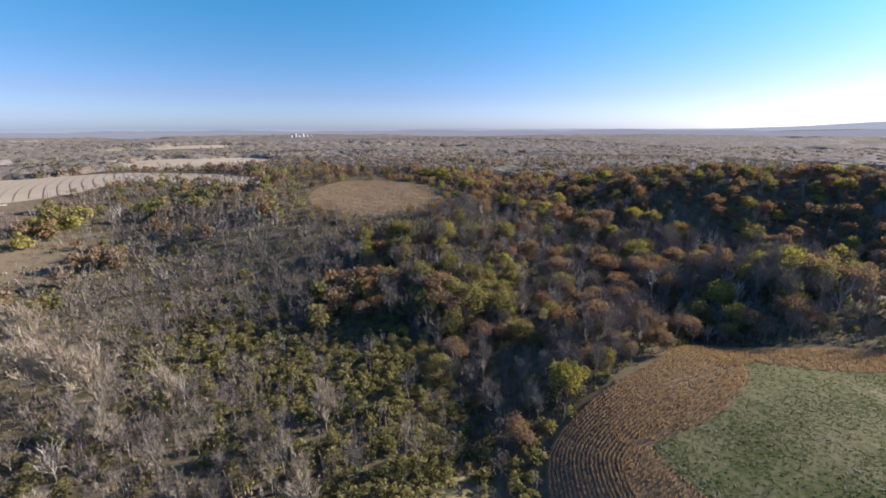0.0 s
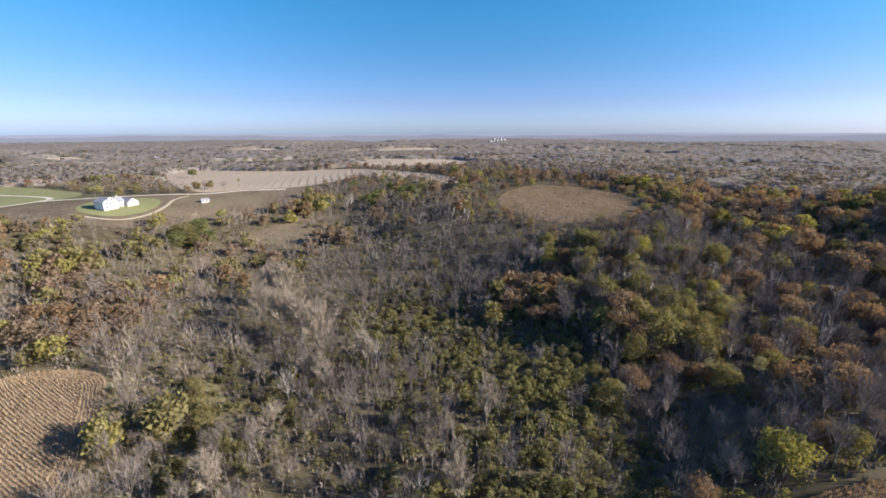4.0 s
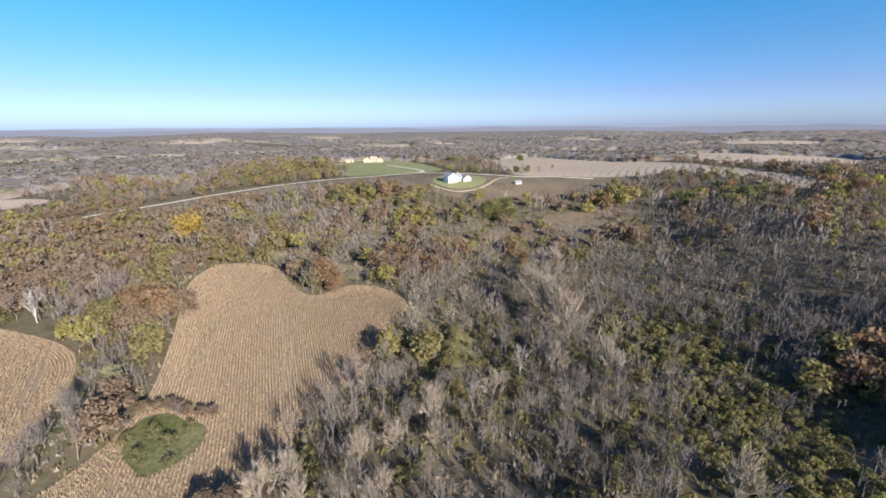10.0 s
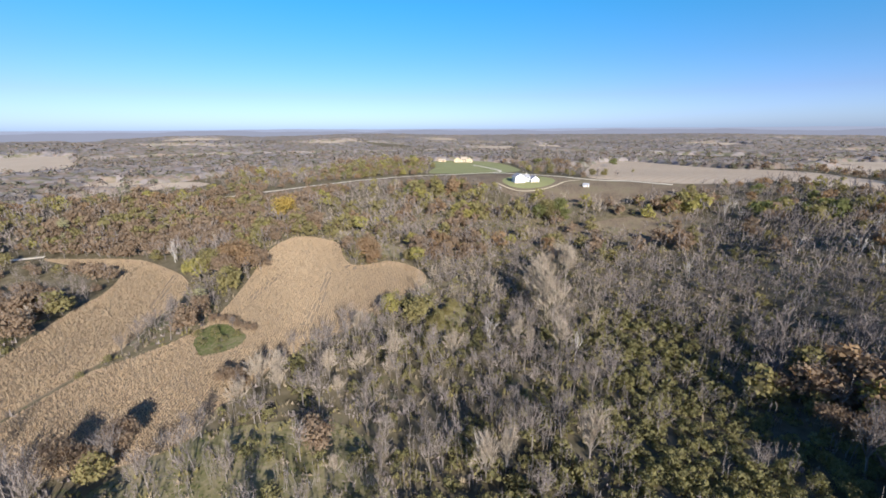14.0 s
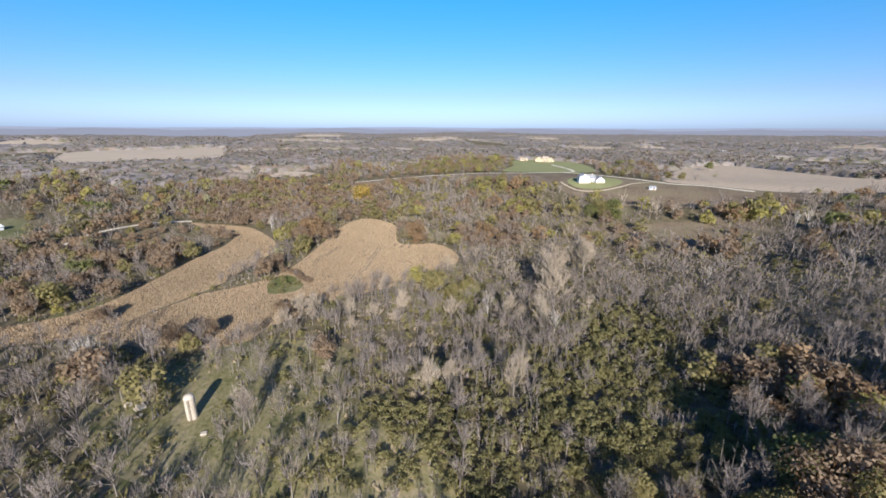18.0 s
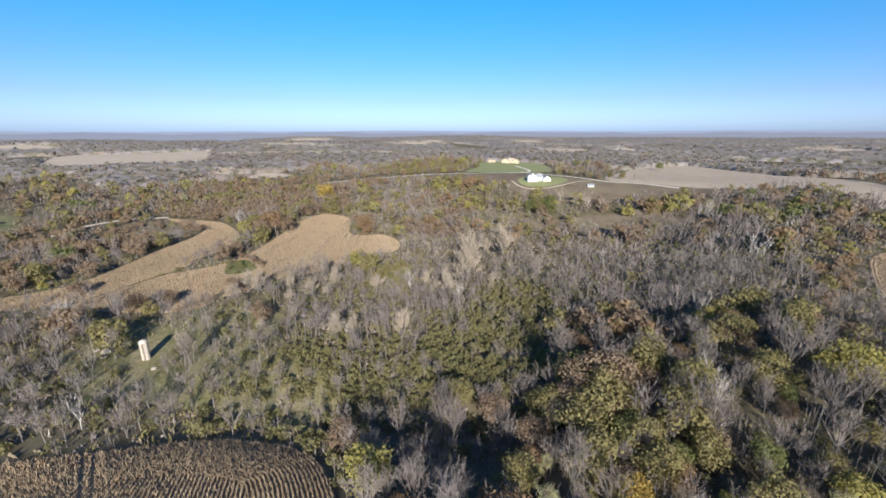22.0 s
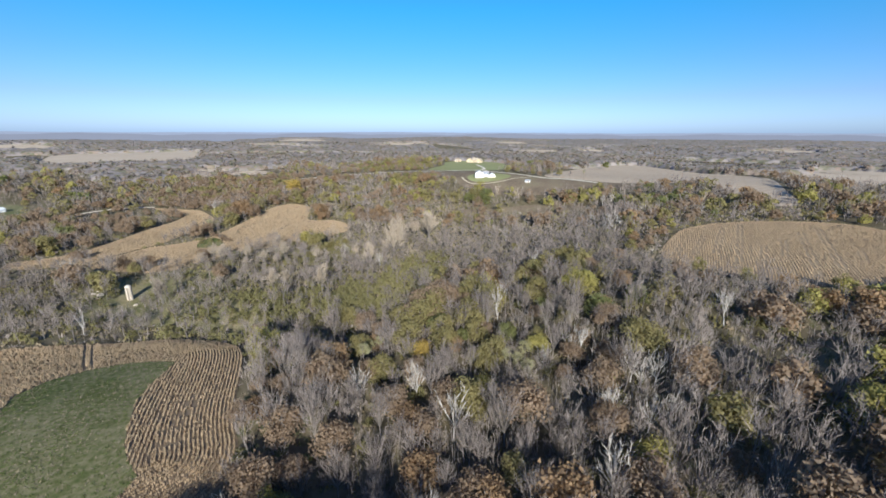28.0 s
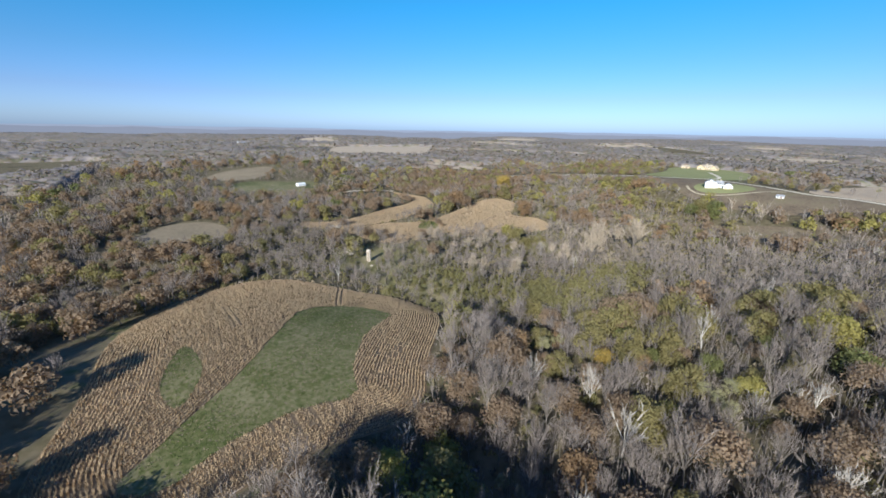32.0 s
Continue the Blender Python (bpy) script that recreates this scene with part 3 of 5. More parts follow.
def scatter(proto, x, y, z, turn, size):
    """Copies of arrays of points and triangles, as one pair of arrays."""
    v, f, m = proto
    c, s = np.cos(turn)[:, None], np.sin(turn)[:, None]
    px = (v[None, :, 0] * c - v[None, :, 1] * s) * size[:, None] + x[:, None]
    py = (v[None, :, 0] * s + v[None, :, 1] * c) * size[:, None] + y[:, None]
    pz = v[None, :, 2] * size[:, None] + z[:, None]
    n = len(x)
    return np.stack([px, py, pz], -1).reshape(-1, 3), (f[None] + (np.arange(n) * len(v))[:, None, None]).reshape(-1, 3), np.tile(m, n)


KINDS = ("bare", "pale", "yellow", "orange", "brown", "olive", "green", "bush", "tawny", "cream", "stems")
LEAF = dict(bare=M_TWIG, pale=M_PALE, yellow=M_YELLOW, orange=M_ORANGE, brown=M_BROWN, olive=M_OLIVE, green=M_GREEN, bush=M_BUSH, tawny=M_TAWNY, cream=M_CREAM, stems=M_TWIG)
HERO, NEAR, MIDDLE, FAR = {}, {}, {}, {}
for k, kind in enumerate(KINDS):
    if kind in ("bare", "pale", "tawny"):
        dead = kind == "pale"
        HERO[kind] = [bare_tree(10 * k + j, 10.0 + 1.2 * j, 5.0 - 0.3 * j, 9 if dead else 14, 5 if dead else 8, 2 if dead else 13 if kind == "tawny" else 5, 0.12 if dead else 0.07 if kind == "tawny" else 0.05, 0.12 + 0.12 * j, 0.2 + 0.05 * j) for j in range(4)]
        NEAR[kind] = [bare_tree(10 * k + j, 10.0 + 1.2 * j, 5.0 - 0.3 * j, 10, 6, 5, 0.06, 0.12 + 0.12 * j, 0.24 + 0.05 * j, False) for j in range(4)]
        MIDDLE[kind] = [bare_tree(10 * k + j, 10.5 + j, 5.2, 7, 4, 6, 0.085, 0.2, 0.2, False) for j in range(3)]
        FAR[kind] = [bare_tree(10 * k + j, 11, 5.4, 5, 3, 4, 0.17, 0.2, 0.12, False) for j in range(3)]
    elif kind == "stems":
        HERO[kind] = NEAR[kind] = [stem_clump(10 * k + j, 6.5 + j, 5, 10, 0.085) for j in range(4)]
        MIDDLE[kind] = [stem_clump(10 * k + j, 7.5, 3, 9, 0.12) for j in range(2)]
        FAR[kind] = MIDDLE[kind]
    elif kind == "bush":
        HERO[kind] = [leafy_tree(10 * k + j, 3.6, 2.5, 2, 280, 1.5, 0.1, 7) for j in range(3)]
        NEAR[kind] = [leafy_tree(10 * k + j, 3.6, 2.5, 0, 110, 1.8, 0.1, 5) for j in range(3)]
        MIDDLE[kind] = [leafy_tree(10 * k + j, 3.6, 2.6, 0, 50, 2.0, 0.1, 4) for j in range(3)]
        FAR[kind] = [leafy_tree(10 * k + j, 3.6, 2.7, 0, 20, 2.4, 0.1, 2) for j in range(2)]
    elif kind == "cream":
        HERO[kind] = [leafy_tree(10 * k + j, 10.5 + 0.6 * j, 1.9 + 0.3 * j, 6, 900, 1.5, 0.42, 12) for j in range(4)]
        NEAR[kind] = MIDDLE[kind] = FAR[kind] = [leafy_tree(10 * k + j, 10, 2.2, 3, 260, 1.6, 0.4, 10) for j in range(3)]
    else:
        HERO[kind] = [leafy_tree(10 * k + j, 9.2 + 0.8 * j, 4.0 + 0.4 * j, 9, 1700, 1.55, 0.16, 22) for j in range(4)]
        NEAR[kind] = [leafy_tree(10 * k + j, 9.2 + 0.8 * j, 4.0 + 0.4 * j, 4, 580, 1.75, 0.16, 16) for j in range(4)]
        MIDDLE[kind] = [leafy_tree(10 * k + j, 9.2 + 0.7 * j, 4.8, 0, 300, 1.5, 0.1, 15, 0.6) for j in range(3)]
        FAR[kind] = [leafy_tree(10 * k + j, 9.5, 5.0, 0, 160, 1.6, 0.06, 11, 0.5) for j in range(3)]

HERO["gold"], LEAF["gold"] = HERO["yellow"], M_GOLD

# woods: x, y, reach, density, shares of the kinds above
ZONES = [
    (60, 190, 62, 1.0, (0.76, 0.03, 0, 0, 0, 0, 0, 0.09, 0.12, 0, 0)),
    (40, 105, 50, 1.0, (0.76, 0.02, 0, 0, 0, 0.01, 0, 0.14, 0.07, 0, 0)),
    (8, 140, 16, 1.0, (0.5, 0, 0, 0, 0, 0.1, 0, 0.4, 0, 0, 0)),
    (-20, 75, 40, 1.0, (0.66, 0.03, 0, 0, 0.01, 0.02, 0, 0.16, 0.12, 0, 0)),
    (97, 150, 24, 1.0, (0.14, 0, 0, 0, 0, 0.01, 0, 0.85, 0, 0, 0)),
    (104, 95, 32, 1.0, (0.12, 0.01, 0, 0, 0, 0.01, 0, 0.86, 0, 0, 0)),
    (140, 200, 60, 1.0, (0.84, 0.02, 0, 0, 0, 0.01, 0, 0.13, 0, 0, 0)),
    (135, 165, 30, 1.0, (0.86, 0.02, 0, 0, 0.01, 0.01, 0, 0.1, 0, 0, 0)),
    (160, 120, 22, 1.1, (0.32, 0.02, 0.04, 0.06, 0.42, 0.1, 0, 0.04, 0, 0, 0)),
    (200, 72, 52, 1.0, (0.52, 0.05, 0.03, 0.03, 0.14, 0.18, 0.05, 0, 0, 0.02, 0)),
    (192, 52, 24, 1.0, (0.4, 0.04, 0.06, 0.04, 0.14, 0.24, 0.06, 0, 0, 0.03, 0)),
    (282, 70, 52, 1.0, (0.79, 0.03, 0.02, 0.01, 0.08, 0.05, 0, 0.02, 0, 0, 0)),
    (190, 104, 15, 1.3, (0.36, 0.02, 0.02, 0.03, 0.26, 0.25, 0.06, 0, 0, 0, 0)),
    (174, 86, 15, 1.3, (0.36, 0.02, 0.02, 0.03, 0.26, 0.25, 0.06, 0, 0, 0, 0)),
    (159, 64, 15, 1.3, (0.36, 0.02, 0.02, 0.03, 0.26, 0.25, 0.06, 0, 0, 0, 0)),
    (212, 120, 15, 1.3, (0.36, 0.02, 0.02, 0.03, 0.26, 0.25, 0.06, 0, 0, 0, 0)),
    (252, 118, 44, 1.0, (0.84, 0.03, 0.02, 0.02, 0.05, 0.03, 0, 0.01, 0, 0, 0)),
    (206, 118, 16, 1.1, (0.42, 0.02, 0.05, 0.05, 0.24, 0.2, 0.02, 0, 0, 0, 0)),
    (245, 25, 50, 1.0, (0.74, 0.06, 0.02, 0.01, 0.06, 0.07, 0, 0.02, 0.01, 0.01, 0)),
    (236, -84, 30, 1.1, (0.2, 0.03, 0.12, 0.05, 0.2, 0.4, 0, 0, 0, 0, 0)),
    (250, -50, 80, 1.0, (0.76, 0.06, 0.03, 0.02, 0.06, 0.07, 0, 0, 0, 0, 0)),
    (-250, 240, 90, 1.0, (0.3, 0.01, 0.01, 0.04, 0.5, 0.12, 0, 0, 0.02, 0, 0)),
    (-140, 295, 42, 1.0, (0.74, 0.06, 0.01, 0.01, 0.06, 0.06, 0, 0.04, 0.02, 0, 0)),
    (-235, 85, 60, 1.0, (0.42, 0.02, 0.01, 0.02, 0.42, 0.11, 0, 0, 0, 0, 0)),
    (-215, 510, 60, 1.0, (0.34, 0.02, 0.1, 0.03, 0.17, 0.32, 0.02, 0, 0, 0, 0)),
    (40, 320, 75, 0.72, (0.62, 0.02, 0.02, 0.02, 0.05, 0.05, 0.01, 0.15, 0.06, 0, 0)),
    (-25, 252, 26, 1.0, (0.3, 0, 0, 0.08, 0.55, 0.05, 0, 0.02, 0, 0, 0)),
    (35, 340, 15, 1.2, (0, 0, 0, 0, 0.05, 0.35, 0.6, 0, 0, 0, 0)),
    (-30, 325, 18, 1.1, (0.1, 0, 0.25, 0.05, 0.1, 0.5, 0, 0, 0, 0, 0)),
    (-80, 360, 32, 0.9, (0.2, 0, 0.12, 0.05, 0.2, 0.4, 0.03, 0, 0, 0, 0)),
    (147, 375, 14, 1.0, (0.1, 0, 0.4, 0.1, 0.1, 0.3, 0, 0, 0, 0, 0)),
    (196, 292, 40, 1.0, (0.8, 0.02, 0, 0, 0.05, 0.05, 0, 0.08, 0, 0, 0)),
    (218, 338, 26, 1.0, (0.45, 0.02, 0.06, 0.03, 0.08, 0.24, 0.12, 0, 0, 0, 0)),
    (172, 352, 18, 1.0, (0.85, 0.12, 0, 0, 0, 0.03, 0, 0, 0, 0, 0)),
    (-40, -40, 70, 0.9, (0.78, 0.05, 0, 0, 0.015, 0.03, 0, 0.12, 0.02, 0, 0)),
    (65, 30, 40, 0.8, (0.52, 0.04, 0, 0, 0.01, 0.01, 0, 0.42, 0, 0, 0)),
    (-80, 300, 60, 0.95, (0.76, 0.03, 0.01, 0.01, 0.08, 0.05, 0, 0.04, 0.02, 0, 0)),
    (480, -20, 190, 1.0, (0.55, 0, 0.05, 0.14, 0.18, 0.08, 0, 0, 0, 0, 0)),
    (380, 90, 100, 1.0, (0.5, 0, 0.06, 0.1, 0.22, 0.12, 0, 0, 0, 0, 0)),
    (300, -70, 60, 1.0, (0.6, 0.04, 0.04, 0.03, 0.12, 0.17, 0, 0, 0, 0, 0)),
    # unseen belt south of the corn, added to cast shade over its edge
    (140, -172, 40, 1.2, (0.25, 0.02, 0.08, 0.04, 0.3, 0.3, 0, 0, 0, 0, 0)),
    (-20, -75, 30, 1.2, (0.5, 0.02, 0, 0, 0.3, 0.16, 0, 0.02, 0, 0, 0)),
    (-60, -170, 130, 1.0, (0.6, 0.02, 0, 0.03, 0.25, 0.1, 0, 0, 0, 0, 0)),
]
OTHER = (0.72, 0.02, 0.02, 0.02, 0.1, 0.07, 0.01, 0.03, 0.01, 0, 0)
CENTRE = [(e[0], e[1]) for t, e, g, r in PATH[::4]]


def free(x, y, gap=1.3):
    """Where trees may stand: off the fields, lanes and yards."""
    ok = np.ones(x.shape, bool)
    for poly in FIELDS:
        a = np.array(poly)
        k = np.where(ok & (x > a[:, 0].min() - 9) & (x < a[:, 0].max() + 9) & (y > a[:, 1].min() - 9) & (y < a[:, 1].max() + 9))[0]
        if len(k):
            d, _, _ = nearest(x[k], y[k], poly)
            ok[k] = ~(inside(x[k], y[k], poly) | (d < gap))
    for pts, w, clear in LANES:
        for px, py in pts:
            ok &= np.hypot(x - px, y - py) > clear
    road = np.array(LANES[0][0][:-14])
    for px, py in road:
        ok &= ~((np.hypot(x - px - 6, y - py + 20) < 24) & (x > -262))
    ok &= ~inside(x, y, F_SLOPE) | ((rng.random(x.shape) < 0.03) & (np.hypot(x - 40, y - 415) > 60))
    for m, share in zip(MEADOWS, (0.65, 0.7, 0.5, 0.6, 0.85)):
        ok &= ~inside(x, y, m) | (rng.random(x.shape) < share)
    ok &= ~((x > 55) & (x < 155) & (y > -158) & (y < -128)) | (rng.random(x.shape) < 0.06)          # shaded grass below the corn
    ok &= (np.hypot(x + 8, y - 5) > 8) & (np.hypot(x - 2, y - 1) > 7)
    ok &= ~((np.abs(x + 16) < 9) & (np.abs(y - 15) < 9))
    return ok


def plant(x, y):
    """A kind for each place, by the zones."""
    shares = np.tile(OTHER, (len(x), 1))
    best = np.full(len(x), 0.25)
    dens = np.ones(len(x))
    for cx, cy, reach, den, mix in ZONES:
        w = np.exp(-((x - cx) ** 2 + (y - cy) ** 2) / (2 * (reach * 0.8) ** 2)) * (0.8 + 0.4 * rng.random(len(x)))
        k = w > best
        best = np.where(k, w, best)
        dens = np.where(k, den, dens)
        shares[k] = mix
    shares[:, 1] *= np.where(x > 150, 0.8, 0.15)
    cum = np.cumsum(shares / shares.sum(1, keepdims=True), 1)
    kind = (rng.random(len(x))[:, None] > cum).sum(1).clip(0, len(KINDS) - 1)
    return kind, rng.random(len(x)) < dens * 0.96


def grove(x0, x1, y0, y1, gap):
    A, B = np.meshgrid(np.arange(x0, x1, gap), np.arange(y0, y1, gap))
    A = (A + rng.uniform(-0.48, 0.48, A.shape) * gap).ravel()
    B = (B + rng.uniform(-0.48, 0.48, B.shape) * gap).ravel()
    k = free(A, B)
    A, B = A[k], B[k]
    kind, keep = plant(A, B)
    return A[keep], B[keep], kind[keep]


BIG = dict(stems=1.0, bare=1.12, pale=1.12, tawny=1.12)          # leafless trees stand smaller than the oaks


def growth(x, y):
    """How tall trees stand at a place: lower in patches and below the road."""
    s = 0.85 + 0.2 * np.sin(x / 23 + 2 * np.sin(y / 31)) * np.sin(y / 19 + x / 47) + rng.normal(0, 0.17, len(x))
    for px, py in [q for q in LANES[0][0] if q[0] > -290]:
        s = np.where((np.hypot(x - px, y - py) < (60 if px < -150 else 85)) & (s > 0.68), 0.68, s)
    s = np.where((np.hypot(x + 232, y - 84) < 44) & (s > 0.52), 0.52, s)
    # raised on the knoll and in the unseen southern belt for longer shadows
    s = np.where((np.hypot(x - 234, y + 82) < 32) | ((np.abs(x - 160) < 50) & (y < -158)), 1.3, s)
    s = s * (1 + 0.32 * np.exp(-((x - 215) ** 2 + (y - 40) ** 2) / (2 * 75.0 ** 2)))
    for poly in (F_BROWN, F_TAN, F_TANB, F_CLEAR, F_SOUTH, F_BARN, F_WEST, *CLOSE):          # low growth round the open fields
        s = np.where((nearest(x, y, poly)[0] < 24) & (s > 0.56) & ((poly is not F_TAN) | (x < 250)), 0.56, s)
    return np.clip(s, 0.4, 1.45)


def woods(name, x, y, kind, table, label):
    """All trees of a stretch of woods as one mesh."""
    mats = [M_BARK, M_BIRCH] + [LEAF[k] for k in KINDS]
    vs, fs, ms, o = [], [], [], 0
    for k, kd in enumerate(KINDS):
        for j, proto in enumerate(table[kd]):
            sel = np.where((kind == k) & (np.arange(len(x)) % len(table[kd]) == j))[0]
            if not len(sel):
                continue
            size = growth(x[sel], y[sel])
            size = np.clip(size * 1.1, 0.5, 1.12) if kd == "bush" else np.minimum(size * BIG.get(kd, 1.22), 1.25 if kd in ("yellow", "orange", "brown", "olive", "green") and table is not FAR else 1.5)
            v, f, m = scatter(join(proto, 1 if kd == "pale" else 0, 2 + k), x[sel], y[sel], height(x[sel], y[sel]) - 0.2, rng.uniform(0, 6.28, len(sel)), size)
            vs.append(v), fs.append(f + o), ms.append(m)
            o += len(v)
    if vs:
        ob = new(name, mesh(name, np.concatenate(vs), np.concatenate(fs), mats, np.concatenate(ms)))
        tagged(ob, label, "woods", kind="stuff")


TREE_NAMES = dict(stems="sapling_clump", bare="bare_tree", pale="white_barked_tree", tawny="bare_tree", bush="bush")
TREE_LABELS = dict(stems="clump of thin upright leafless saplings", bare="leafless grey tree with fine upright twigs", pale="leafless tree with pale white limbs", tawny="leafless tree with tawny buff twigs",
                   yellow="yellow autumn tree with a rounded crown", orange="orange autumn tree with a ragged crown", brown="russet brown oak holding its dry leaves",
                   olive="olive green tree turning yellow", green="dark green leafy tree", bush="low olive green bush in the undergrowth", cream="pale cream leaved tree with open crown")
TREE_MESH = {}


def tree(kind, x, y, size=1.0, turn=0.0, variant=0, label="", group=""):
    """One tree as a thing with a trunk and a crown."""
    key = (kind, variant % len(HERO[kind]))
    if key not in TREE_MESH:
        tv, tf, cv, cf = HERO[kind][key[1]]
        TREE_MESH[key] = mesh("trunk", tv, tf, [M_BIRCH if kind == "pale" else M_BARK]), mesh("crown", cv, cf, [LEAF[kind]])
    top = new(TREE_NAMES.get(kind, "autumn_tree"))
    top.matrix_world = Matrix.LocRotScale((x, y, hz(x, y) - 0.2), Euler((0, 0, turn)), (size, size, size))
    for nm, me in zip(("trunk", "crown"), TREE_MESH[key]):
        new(nm, me).parent = top
    if not label:
        label = TREE_LABELS[kind]
        if kind != "bush" and (size > 1.25 or size < 0.72):
            label = ("tall " if size > 1.25 else "small ") + label
        if kind != "bush":
            edge = nearest(np.array([x]), np.array([y]), F_CORN)[0][0]
            label += " beside the corn" if edge < 9 else " on the wooded hill" if x > 140 else " in the valley woods"
    return tagged(top, label, "bush" if kind == "bush" else "tree", group)


